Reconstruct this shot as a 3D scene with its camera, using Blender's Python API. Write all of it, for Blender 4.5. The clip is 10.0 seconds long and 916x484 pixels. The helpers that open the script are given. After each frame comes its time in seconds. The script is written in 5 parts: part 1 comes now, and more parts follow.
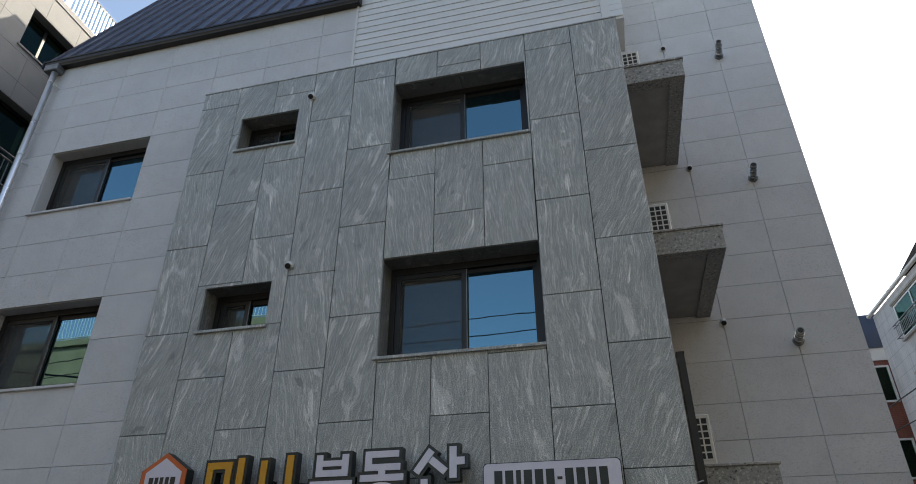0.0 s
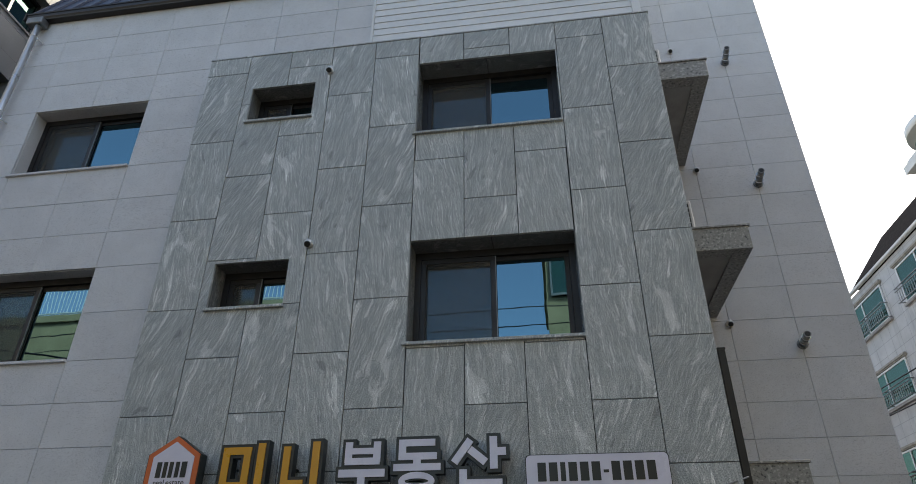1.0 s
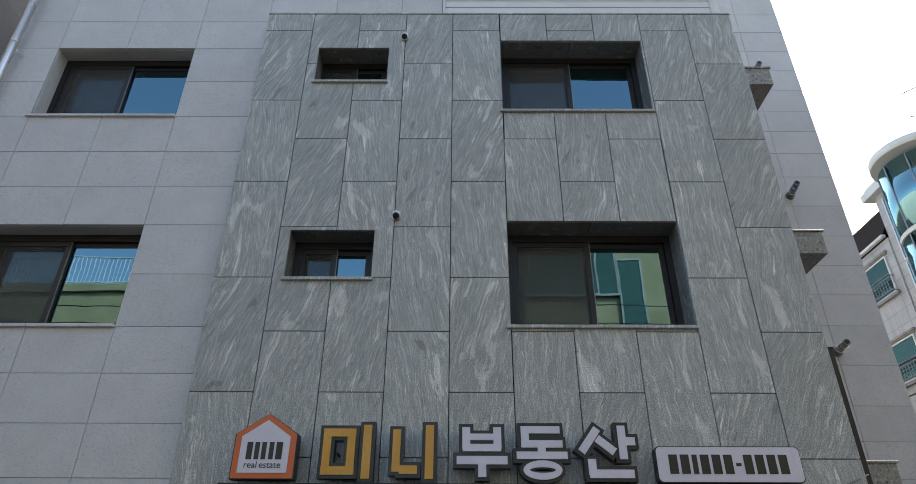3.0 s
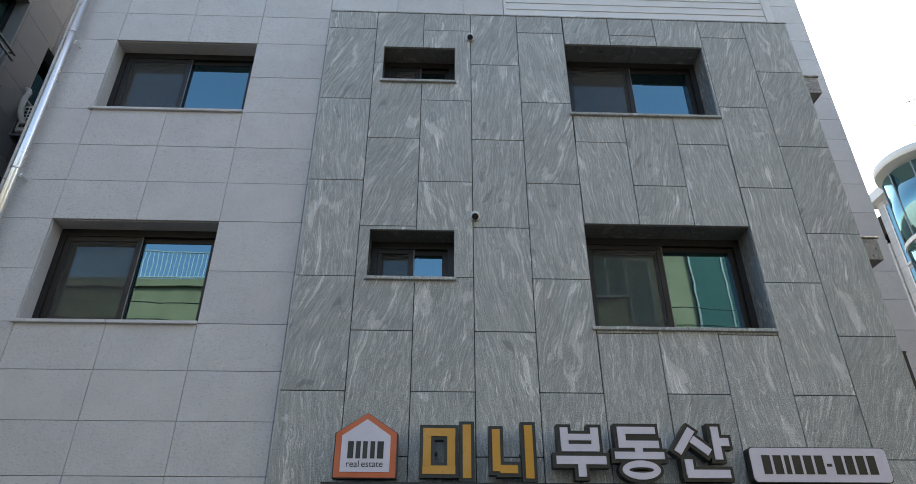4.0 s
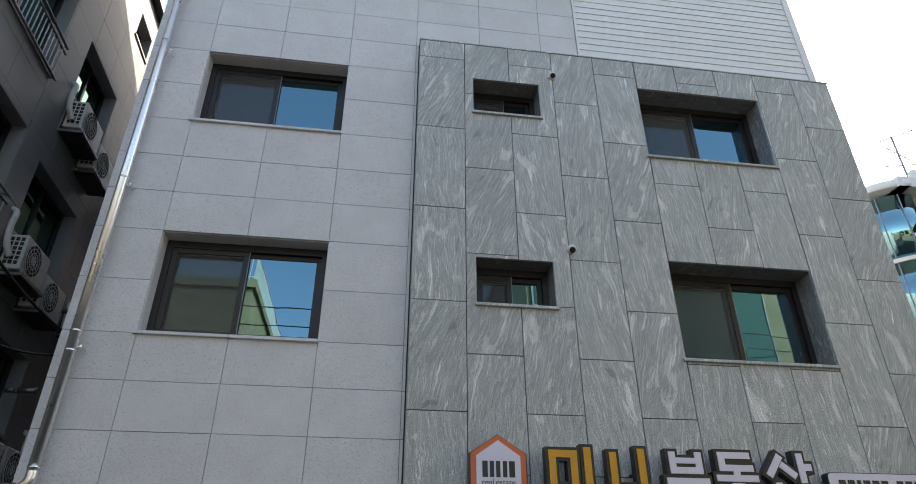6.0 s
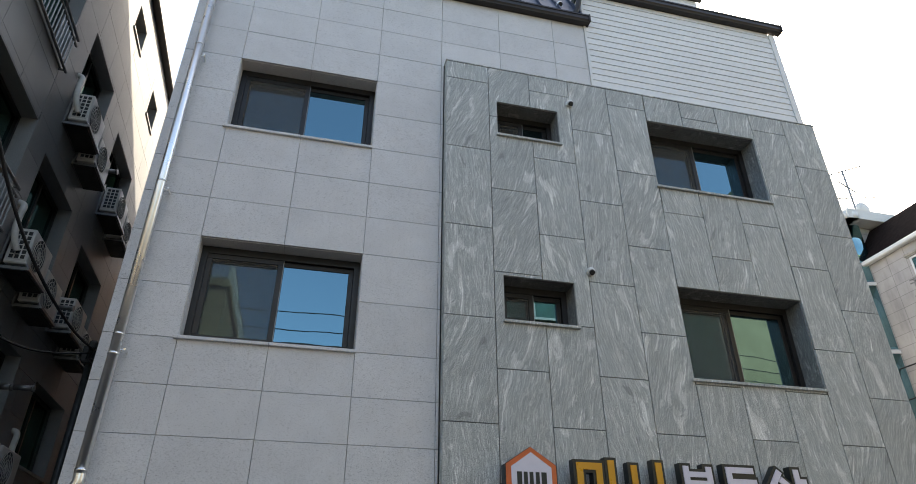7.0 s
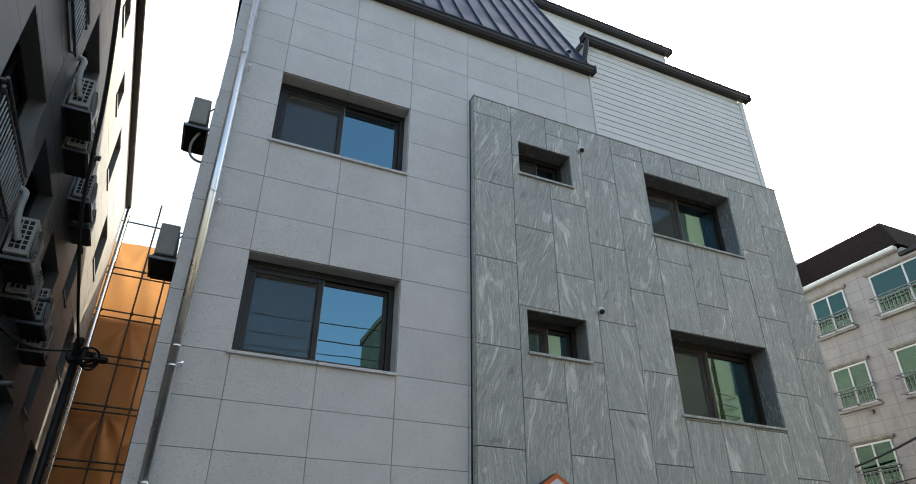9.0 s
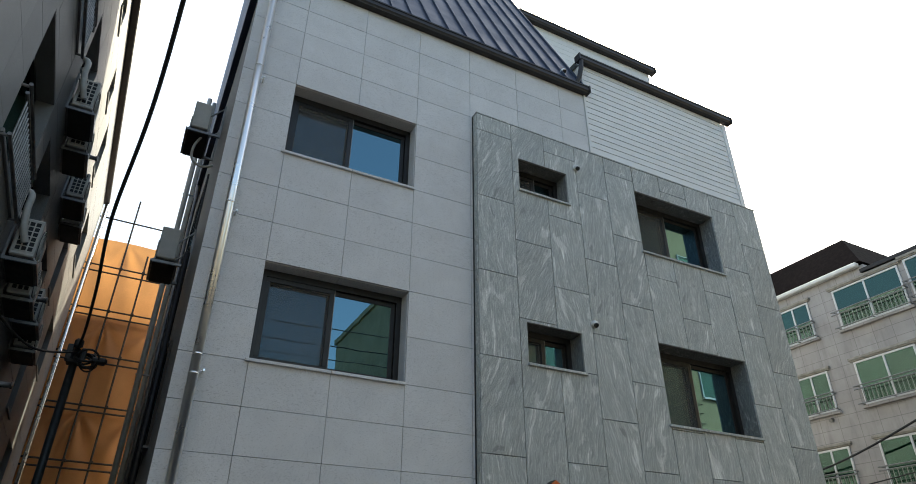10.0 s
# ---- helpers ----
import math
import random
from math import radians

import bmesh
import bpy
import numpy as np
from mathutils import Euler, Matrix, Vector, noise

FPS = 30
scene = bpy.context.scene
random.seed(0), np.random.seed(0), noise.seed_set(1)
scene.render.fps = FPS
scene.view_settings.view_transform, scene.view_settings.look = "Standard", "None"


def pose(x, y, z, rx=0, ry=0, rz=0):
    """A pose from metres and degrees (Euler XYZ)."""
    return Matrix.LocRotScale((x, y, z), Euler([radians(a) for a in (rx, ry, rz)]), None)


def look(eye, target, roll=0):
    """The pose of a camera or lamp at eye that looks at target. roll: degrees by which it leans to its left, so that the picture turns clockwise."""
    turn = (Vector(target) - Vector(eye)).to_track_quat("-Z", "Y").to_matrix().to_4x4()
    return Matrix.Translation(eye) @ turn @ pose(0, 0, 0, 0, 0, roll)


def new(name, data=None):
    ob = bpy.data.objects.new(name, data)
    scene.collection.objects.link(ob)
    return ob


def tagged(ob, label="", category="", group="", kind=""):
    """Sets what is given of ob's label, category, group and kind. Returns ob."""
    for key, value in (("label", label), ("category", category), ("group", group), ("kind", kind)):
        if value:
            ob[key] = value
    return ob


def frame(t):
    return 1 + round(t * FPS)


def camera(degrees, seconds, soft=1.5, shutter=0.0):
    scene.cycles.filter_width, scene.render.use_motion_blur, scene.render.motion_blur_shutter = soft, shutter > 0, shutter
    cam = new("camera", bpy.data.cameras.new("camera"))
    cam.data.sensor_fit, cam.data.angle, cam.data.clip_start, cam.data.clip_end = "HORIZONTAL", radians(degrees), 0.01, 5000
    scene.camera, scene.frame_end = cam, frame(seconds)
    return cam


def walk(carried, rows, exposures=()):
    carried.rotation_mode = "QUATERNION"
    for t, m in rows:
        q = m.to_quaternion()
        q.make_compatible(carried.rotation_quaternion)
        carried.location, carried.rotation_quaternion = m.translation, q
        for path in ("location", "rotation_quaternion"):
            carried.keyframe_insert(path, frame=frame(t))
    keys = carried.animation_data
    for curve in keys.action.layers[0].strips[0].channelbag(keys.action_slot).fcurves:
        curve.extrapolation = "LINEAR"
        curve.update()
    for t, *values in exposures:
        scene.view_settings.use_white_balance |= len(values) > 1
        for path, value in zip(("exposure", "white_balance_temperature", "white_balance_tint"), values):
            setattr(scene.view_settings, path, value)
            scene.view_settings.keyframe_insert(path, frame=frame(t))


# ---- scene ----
cam = camera(71.3, 10.0, soft=0.9)
PATH = [
    (0, (-0.035, 0.334, 1.609), (-0.458, 2.021, 2.597), -0.1),
    (0.5, (-0.537, 0.379, 1.595), (-0.888, 2.083, 2.581), -0.1),
    (1, (-1.028, 0.41, 1.587), (-1.29, 2.132, 2.571), 0.2),
    (1.5, (-1.49, 0.482, 1.546), (-1.636, 2.216, 2.532), 0.1),
    (2, (-1.966, 0.572, 1.503), (-2.077, 2.307, 2.491), 0.1),
    (3.5, (-3.569, 0.663, 1.547), (-3.528, 2.401, 2.535), 0.2),
    (4, (-4.114, 0.616, 1.542), (-4.053, 2.357, 2.524), -0.0),
    (4.5, (-4.632, 0.561, 1.578), (-4.559, 2.303, 2.558), -0.3),
    (5, (-5.071, 0.48, 1.598), (-4.96, 2.222, 2.575), -0.2),
    (5.5, (-5.521, 0.366, 1.623), (-5.348, 2.103, 2.599), -0.1),
    (7, (-7.022, 0.059, 1.615), (-6.606, 1.748, 2.603), 0.0),
    (7.5, (-7.561, 0.076, 1.637), (-7.083, 1.749, 2.623), 0.1),
    (8, (-8.008, 0.096, 1.688), (-7.467, 1.749, 2.675), 0.1),
    (8.5, (-8.397, 0.037, 1.712), (-7.775, 1.66, 2.703), 0.1),
    (9, (-8.737, 0.021, 1.727), (-8.033, 1.61, 2.717), 0.3),
    (9.5, (-9.079, -0.067, 1.719), (-8.325, 1.496, 2.713), 0.4),
    (10, (-9.349, -0.088, 1.731), (-8.551, 1.456, 2.721), 0.2),
]
EXPOSURES = [(0.0, 1.10, 7080, 7.0), (2.0, 1.45, 7080, 7.0), (3.5, 1.48, 7120, 7.5), (4.5, 1.72, 7180, 7.5),
             (7.0, 1.74, 7400, 7.5), (8.5, 1.66, 7420, 5.0), (10.0, 1.38, 7280, 1.5)]
walk(cam, [(t, look(eye, target, roll)) for t, eye, target, roll in PATH], EXPOSURES)

# ---- world, sun, exposure ----
SUN_DIR = Vector((0.52, 0.50, 0.69)).normalized()
world = bpy.data.worlds.new("world")
scene.world = world
world.use_nodes = True
wn = world.node_tree
wn.nodes.clear()
sky = wn.nodes.new("ShaderNodeTexSky")
sky.sky_type = "NISHITA"
sky.sun_disc = False
sky.sun_elevation = math.asin(SUN_DIR.z)
sky.sun_rotation = math.atan2(SUN_DIR.x, SUN_DIR.y)
sky.air_density, sky.dust_density, sky.ozone_density = 1.0, 2.4, 1.0
back = wn.nodes.new("ShaderNodeBackground")
back.inputs["Strength"].default_value = 0.15
wout = wn.nodes.new("ShaderNodeOutputWorld")
wn.links.new(sky.outputs[0], back.inputs["Color"])
wn.links.new(back.outputs[0], wout.inputs["Surface"])
sun_data = bpy.data.lights.new("sun", "SUN")
sun_data.energy, sun_data.angle, sun_data.color = 2.4, radians(0.5), (1.0, 0.93, 0.82)
sun = new("sun", sun_data)
sun.matrix_world = look(tuple(SUN_DIR * 60), (0, 0, 0))


# ---- materials ----
def nodes_of(name):
    m = bpy.data.materials.new(name)
    m.use_nodes = True
    return m, m.node_tree, m.node_tree.nodes["Principled BSDF"]


def add(nt, kind, **values):
    n = nt.nodes.new(kind)
    for key, value in values.items():
        n.inputs[key].default_value = value
    return n


def ramp(nt, src, stops):
    r = nt.nodes.new("ShaderNodeValToRGB")
    el = r.color_ramp.elements
    while len(el) < len(stops):
        el.new(0.5)
    for e, (p, c) in zip(el, stops):
        e.position = p
        e.color = (*c, 1) if not isinstance(c, float) else (c, c, c, 1)
    nt.links.new(src, r.inputs[0])
    return r.outputs[0]


def mix(nt, a, b, fac, mode="MIX"):
    m = nt.nodes.new("ShaderNodeMix")
    m.data_type, m.blend_type = "RGBA", mode
    for sock, v in ((m.inputs[0], fac), (m.inputs[6], a), (m.inputs[7], b)):
        if hasattr(v, "links"):
            nt.links.new(v, sock)
        elif isinstance(v, tuple):
            sock.default_value = (*v, 1)
        else:
            sock.default_value = v
    return m.outputs[2]


def coords(nt, scale=(1, 1, 1), rot=(0, 0, 0), per_object=True):
    """Object coordinates, shifted for each object by its own random number."""
    tc = nt.nodes.new("ShaderNodeTexCoord")
    mp = nt.nodes.new("ShaderNodeMapping")
    mp.inputs["Scale"].default_value, mp.inputs["Rotation"].default_value = scale, rot
    src = tc.outputs["Object"]
    if per_object:
        oi = nt.nodes.new("ShaderNodeObjectInfo")
        sh = nt.nodes.new("ShaderNodeVectorMath")
        sh.operation = "MULTIPLY_ADD"
        nt.links.new(oi.outputs["Random"], sh.inputs[0])
        sh.inputs[1].default_value = (37.0, 11.0, 71.0)
        nt.links.new(src, sh.inputs[2])
        src = sh.outputs[0]
    nt.links.new(src, mp.inputs["Vector"])
    return mp.outputs[0]


def tex_noise(nt, vec, scale, detail=4.0, rough=0.55, distort=0.0):
    n = add(nt, "ShaderNodeTexNoise", Scale=scale, Detail=detail, Roughness=rough, Distortion=distort)
    nt.links.new(vec, n.inputs["Vector"])
    return n.outputs[0]


def bump(nt, bsdf, height, strength=0.2, distance=0.01):
    b = add(nt, "ShaderNodeBump", Strength=strength, Distance=distance)
    nt.links.new(height, b.inputs["Height"])
    nt.links.new(b.outputs[0], bsdf.inputs["Normal"])


def random_value(nt, lo, hi):
    oi = nt.nodes.new("ShaderNodeObjectInfo")
    mr = nt.nodes.new("ShaderNodeMapRange")
    mr.inputs[3].default_value, mr.inputs[4].default_value = lo, hi
    nt.links.new(oi.outputs["Random"], mr.inputs[0])
    return mr.outputs[0]


def speckle_stone(name, base, dark, light, rough=0.65, spot=260.0, vary=0.06, pits=0.0):
    """Flamed granite: fine dark and light grains, slight change from slab to slab."""
    m, nt, bs = nodes_of(name)
    v = coords(nt)
    grain = tex_noise(nt, v, spot, 2.0, 0.7)
    c = ramp(nt, grain, [(0.33, dark), (0.42, base), (0.56, base), (0.68, light)])
    pit = tex_noise(nt, coords(nt, (0.45, 1.0, 1.0)), 92.0, 2.0, 0.6)
    c = mix(nt, c, ramp(nt, pit, [(0.33, 1.0 - pits), (0.41, 1.0)]), 1.0, "MULTIPLY")
    blotch = tex_noise(nt, v, 2.3, 5.0, 0.6)
    c = mix(nt, c, ramp(nt, blotch, [(0.3, 0.86), (0.7, 1.0)]), 0.8, "MULTIPLY")
    hue = nt.nodes.new("ShaderNodeHueSaturation")
    nt.links.new(c, hue.inputs["Color"])
    nt.links.new(random_value(nt, 1 - vary, 1 + vary), hue.inputs["Value"])
    nt.links.new(hue.outputs[0], bs.inputs["Base Color"])
    bs.inputs["Roughness"].default_value = rough
    bump(nt, bs, grain, 0.3, 0.004)
    return m


def vein_stone(name, reveal_shade=1.0, rough=0.6):
    """Grey granite gneiss with pale wavy veins that lean across each slab."""
    m, nt, bs = nodes_of(name)
    tc = nt.nodes.new("ShaderNodeTexCoord")
    oi = nt.nodes.new("ShaderNodeObjectInfo")
    sh = nt.nodes.new("ShaderNodeVectorMath")
    sh.operation = "MULTIPLY_ADD"
    nt.links.new(oi.outputs["Random"], sh.inputs[0])
    sh.inputs[1].default_value = (37.0, 0.0, 71.0)
    nt.links.new(tc.outputs["Object"], sh.inputs[2])
    rot = nt.nodes.new("ShaderNodeVectorRotate")
    rot.rotation_type = "Y_AXIS"
    nt.links.new(sh.outputs[0], rot.inputs["Vector"])
    nt.links.new(random_value(nt, radians(-28), radians(12)), rot.inputs["Angle"])
    v = rot.outputs[0]
    warp = add(nt, "ShaderNodeTexNoise", Scale=1.5, Detail=2.0, Roughness=0.45)
    nt.links.new(v, warp.inputs["Vector"])
    wv = nt.nodes.new("ShaderNodeVectorMath")
    wv.operation = "MULTIPLY_ADD"
    nt.links.new(warp.outputs["Color"], wv.inputs[0])
    wv.inputs[1].default_value = (0.16, 0.05, 0.22)
    nt.links.new(v, wv.inputs[2])
    ripple = add(nt, "ShaderNodeTexNoise", Scale=11.0, Detail=3.0, Roughness=0.6)
    nt.links.new(v, ripple.inputs["Vector"])
    wv2 = nt.nodes.new("ShaderNodeVectorMath")
    wv2.operation = "MULTIPLY_ADD"
    nt.links.new(ripple.outputs["Color"], wv2.inputs[0])
    wv2.inputs[1].default_value = (0.035, 0.01, 0.04)
    nt.links.new(wv.outputs[0], wv2.inputs[2])

    def stretched(k):
        st = nt.nodes.new("ShaderNodeMapping")
        st.inputs["Scale"].default_value = (1.0, 1.0, k)
        nt.links.new(wv2.outputs[0], st.inputs["Vector"])
        return st.outputs[0]
    flow = tex_noise(nt, stretched(0.09), 11.0, 6.0, 0.66, 0.3)
    streak = tex_noise(nt, stretched(0.04), 55.0, 4.0, 0.65)
    patch = tex_noise(nt, stretched(0.42), 4.6, 4.0, 0.5, 0.9)
    cloud = tex_noise(nt, sh.outputs[0], 3.2, 4.0, 0.6)
    grain = tex_noise(nt, sh.outputs[0], 85.0, 5.0, 0.8)
    a, b = (0.365, 0.38, 0.37), (0.315, 0.33, 0.322)
    c = ramp(nt, flow, [(0.30, a), (0.41, b), (0.428, (0.50, 0.51, 0.495)), (0.45, a), (0.515, b), (0.53, (0.56, 0.565, 0.545)), (0.553, a), (0.61, b), (0.635, (0.58, 0.585, 0.565)), (0.72, (0.60, 0.605, 0.585))])
    c = mix(nt, c, (0.62, 0.625, 0.605), ramp(nt, patch, [(0.63, 0.0), (0.645, 0.55), (0.72, 0.8)]))
    c = mix(nt, c, (0.16, 0.165, 0.165), ramp(nt, patch, [(0.305, 0.5), (0.325, 0.0)]))
    c = mix(nt, c, ramp(nt, streak, [(0.30, 0.80), (0.42, 0.97), (0.56, 1.0), (0.63, 1.34)]), 1.0, "MULTIPLY")
    c = mix(nt, c, ramp(nt, cloud, [(0.3, 0.90), (0.7, 1.05)]), 1.0, "MULTIPLY")
    c = mix(nt, c, ramp(nt, grain, [(0.36, 0.45), (0.5, 1.0), (0.64, 1.55)]), 0.95, "MULTIPLY")
    # below 1 the stone colour is darkened, putting the reveals' shade into it
    if reveal_shade != 1.0:
        c = mix(nt, c, (reveal_shade, reveal_shade, reveal_shade * 1.03), 1.0, "MULTIPLY")
    hue = nt.nodes.new("ShaderNodeHueSaturation")
    nt.links.new(c, hue.inputs["Color"])
    nt.links.new(random_value(nt, 0.94, 1.07), hue.inputs["Value"])
    nt.links.new(hue.outputs[0], bs.inputs["Base Color"])
    bs.inputs["Roughness"].default_value = rough
    if rough > 0.4:
        bump(nt, bs, grain, 0.4, 0.006)
    return m


def plain(name, colour, rough=0.5, metal=0.0, wear=0.12, scale=6.0, relief=0.05):
    m, nt, bs = nodes_of(name)
    v = coords(nt)
    n = tex_noise(nt, v, scale, 6.0, 0.6)
    fine = tex_noise(nt, v, scale * 25, 2.0, 0.6)
    c = mix(nt, colour, ramp(nt, n, [(0.3, 1.0 - 2 * wear), (0.7, 1.0)]), 1.0, "MULTIPLY")
    c = mix(nt, c, ramp(nt, fine, [(0.3, 1.0 - wear), (0.7, 1.0)]), 1.0, "MULTIPLY")
    nt.links.new(c, bs.inputs["Base Color"])
    r = ramp(nt, n, [(0.3, min(1.0, rough + 0.1)), (0.7, max(0.02, rough - 0.06))])
    nt.links.new(r, bs.inputs["Roughness"])
    bs.inputs["Metallic"].default_value = metal
    if relief:
        bump(nt, bs, fine, relief, 0.002)
    return m


def coated_glass(name, tint, through_tint, mirror=0.5, wavy=0.02):
    """Tinted glass with a reflecting coat."""
    m, nt, bs = nodes_of(name)
    out = nt.nodes["Material Output"]
    nt.nodes.remove(bs)
    gl = add(nt, "ShaderNodeBsdfGlossy", Roughness=0.01)
    gl.inputs["Color"].default_value = (*tint, 1)
    tr = nt.nodes.new("ShaderNodeBsdfTransparent")
    tr.inputs["Color"].default_value = (*through_tint, 1)
    mx = nt.nodes.new("ShaderNodeMixShader")
    mx.inputs[0].default_value = mirror
    nt.links.new(tr.outputs[0], mx.inputs[1])
    nt.links.new(gl.outputs[0], mx.inputs[2])
    nt.links.new(mx.outputs[0], out.inputs["Surface"])
    n = tex_noise(nt, coords(nt), 1.7, 2.0, 0.4)
    b = add(nt, "ShaderNodeBump", Strength=wavy, Distance=0.05)
    nt.links.new(n, b.inputs["Height"])
    nt.links.new(b.outputs[0], gl.inputs["Normal"])
    return m


def screen_mesh(name):
    m, nt, bs = nodes_of(name)
    out = nt.nodes["Material Output"]
    bs.inputs["Base Color"].default_value = (0.095, 0.092, 0.086, 1)
    bs.inputs["Roughness"].default_value = 0.8
    tr = nt.nodes.new("ShaderNodeBsdfTransparent")
    mx = nt.nodes.new("ShaderNodeMixShader")
    mx.inputs[0].default_value = 0.36
    nt.links.new(tr.outputs[0], mx.inputs[1])
    nt.links.new(bs.outputs[0], mx.inputs[2])
    nt.links.new(mx.outputs[0], out.inputs["Surface"])
    return m


M_WHITE = speckle_stone("pale_granite", (0.62, 0.618, 0.63), (0.37, 0.37, 0.38), (0.71, 0.705, 0.715), spot=150.0, vary=0.03, pits=0.3)
M_VEIN = vein_stone("veined_gneiss")
# smoother copy of M_VEIN with the window reveals' shade put into its colour
M_VEINSHADE = vein_stone("shaded_polished_gneiss", 0.5, 0.25)
M_SPECK = speckle_stone("speckled_granite", (0.28, 0.275, 0.262), (0.06, 0.06, 0.06), (0.52, 0.51, 0.48), 0.5, 30.0)
M_JOINT = plain("joint_mortar", (0.30, 0.295, 0.29), 0.9)
M_DARKJOINT = plain("dark_joint", (0.03, 0.031, 0.031), 0.9)
M_CORE = plain("concrete", (0.40, 0.39, 0.375), 0.85, scale=3.0)
M_FRAME = plain("dark_bronze_aluminium", (0.020, 0.018, 0.017), 0.40, 0.2, 0.1, 8.0, 0.0)
M_GLASS = coated_glass("blue_coated_glass", (0.19, 0.36, 0.44), (0.20, 0.30, 0.28), 0.62)
M_GREENGLASS = coated_glass("green_glass", (0.42, 0.62, 0.56), (0.42, 0.58, 0.50), 0.13)
M_NEARGLASS = coated_glass("green_window_glass", (0.30, 0.52, 0.45), (0.25, 0.36, 0.30), 0.35)
M_SCREEN = screen_mesh("insect_screen")
M_ROOF = plain("blue_grey_roof_metal", (0.042, 0.060, 0.105), 0.5, 0.15, 0.08, 2.0, 0.0)
M_GUTTER = plain("dark_brown_gutter_metal", (0.028, 0.023, 0.022), 0.42, 0.2, 0.1, 4.0, 0.0)
M_SIDING = plain("white_vinyl_siding", (0.72, 0.72, 0.72), 0.55, 0.0, 0.04, 2.0, 0.02)
M_STEEL = plain("stainless_steel", (0.86, 0.85, 0.82), 0.22, 1.0, 0.05, 5.0, 0.0)
M_PIPESTEEL = plain("polished_pipe_steel", (0.90, 0.89, 0.86), 0.28, 1.0, 0.015, 2.0, 0.0)
M_SATIN = plain("satin_steel", (0.72, 0.71, 0.68), 0.4, 0.6, 0.06, 8.0, 0.0)
M_DULLSTEEL = plain("dull_galvanised_steel", (0.30, 0.30, 0.30), 0.45, 0.8, 0.15, 9.0, 0.0)
M_BLACK = plain("black_metal", (0.02, 0.02, 0.021), 0.45, 0.2, 0.1, 8.0, 0.0)
M_SIGNBLACK = plain("black_sign_return", (0.015, 0.018, 0.016), 0.4, 0.0, 0.1, 8.0, 0.0)
M_YELLOW = plain("amber_acrylic", (0.62, 0.30, 0.015), 0.3, 0.0, 0.06, 5.0, 0.0)
M_SIGNWHITE = plain("white_acrylic", (0.66, 0.64, 0.74), 0.3, 0.0, 0.04, 5.0, 0.0)
M_ORANGE = plain("orange_acrylic", (0.62, 0.13, 0.03), 0.35, 0.0, 0.06, 5.0, 0.0)
M_ACWHITE = plain("white_painted_steel_case", (0.62, 0.61, 0.58), 0.45, 0.0, 0.08, 6.0, 0.0)
M_ACDARK = plain("dark_grille_void", (0.03, 0.03, 0.03), 0.7)
M_ASPHALT = plain("asphalt", (0.042, 0.042, 0.044), 0.9, 0.0, 0.2, 3.0, 0.3)
M_CREAM = plain("cream_render", (0.48, 0.40, 0.24), 0.85, 0.0, 0.14, 1.2, 0.1)
M_SHINGLE = plain("brown_shingle", (0.016, 0.010, 0.009), 0.95, 0.0, 0.25, 8.0, 0.3)
M_SHINGLE.node_tree.nodes["Principled BSDF"].inputs["Specular IOR Level"].default_value = 0.08
M_WHITEFRAME = plain("white_window_frame", (0.70, 0.70, 0.70), 0.4, 0.0, 0.05, 5.0, 0.0)
M_TARP = plain("orange_tarpaulin", (0.62, 0.285, 0.105), 0.6, 0.0, 0.12, 1.3, 0.1)
tnt = M_TARP.node_tree
tl = tnt.nodes.new("ShaderNodeBsdfTranslucent")
tl.inputs["Color"].default_value = (0.85, 0.42, 0.16, 1)
tmx = tnt.nodes.new("ShaderNodeMixShader")
tmx.inputs[0].default_value = 0.32
tnt.links.new(tnt.nodes["Principled BSDF"].outputs[0], tmx.inputs[1])
tnt.links.new(tl.outputs[0], tmx.inputs[2])
tnt.links.new(tmx.outputs[0], tnt.nodes["Material Output"].inputs["Surface"])
M_PIPE = plain("rusty_scaffold_tube", (0.09, 0.075, 0.065), 0.6, 0.5, 0.25, 9.0, 0.1)
M_GREYTILE = speckle_stone("grey_wall_tile", (0.232, 0.234, 0.236), (0.168, 0.17, 0.172), (0.30, 0.302, 0.303), 0.6, 120.0, 0.05)
M_CABLE = plain("black_cable_rubber", (0.02, 0.02, 0.02), 0.6, 0.0, 0.1, 20.0, 0.0)
M_WHITEPIPE = plain("white_pvc", (0.62, 0.60, 0.55), 0.5, 0.0, 0.1, 9.0, 0.0)
M_MEMBRANE = plain("roof_membrane", (0.10, 0.11, 0.10), 0.85, 0.0, 0.2, 2.0, 0.1)
M_MAST = plain("dark_painted_steel", (0.06, 0.066, 0.066), 0.4, 0.4, 0.2, 6.0, 0.0)
M_BACKSHEET = plain("dark_back_sheet", (0.07, 0.08, 0.075), 0.8, 0.0, 0.15, 4.0, 0.1)
M_WHITEWALL = plain("white_paint", (0.72, 0.72, 0.70), 0.7, 0.0, 0.06, 1.5, 0.05)


# ---- building helpers ----
def box(bm, x0, x1, y0, y1, z0, z1, bevel=0.0):
    """Adds a box to bm, with chamfered edges where bevel is given."""
    r = bmesh.ops.create_cube(bm, size=1.0, matrix=Matrix.Translation(((x0 + x1) / 2, (y0 + y1) / 2, (z0 + z1) / 2)) @ Matrix.Diagonal((x1 - x0, y1 - y0, z1 - z0, 1)))
    if bevel:
        es = list({e for v in r["verts"] for e in v.link_edges})
        bmesh.ops.bevel(bm, geom=es, offset=bevel, segments=1, affect="EDGES")
    return bm


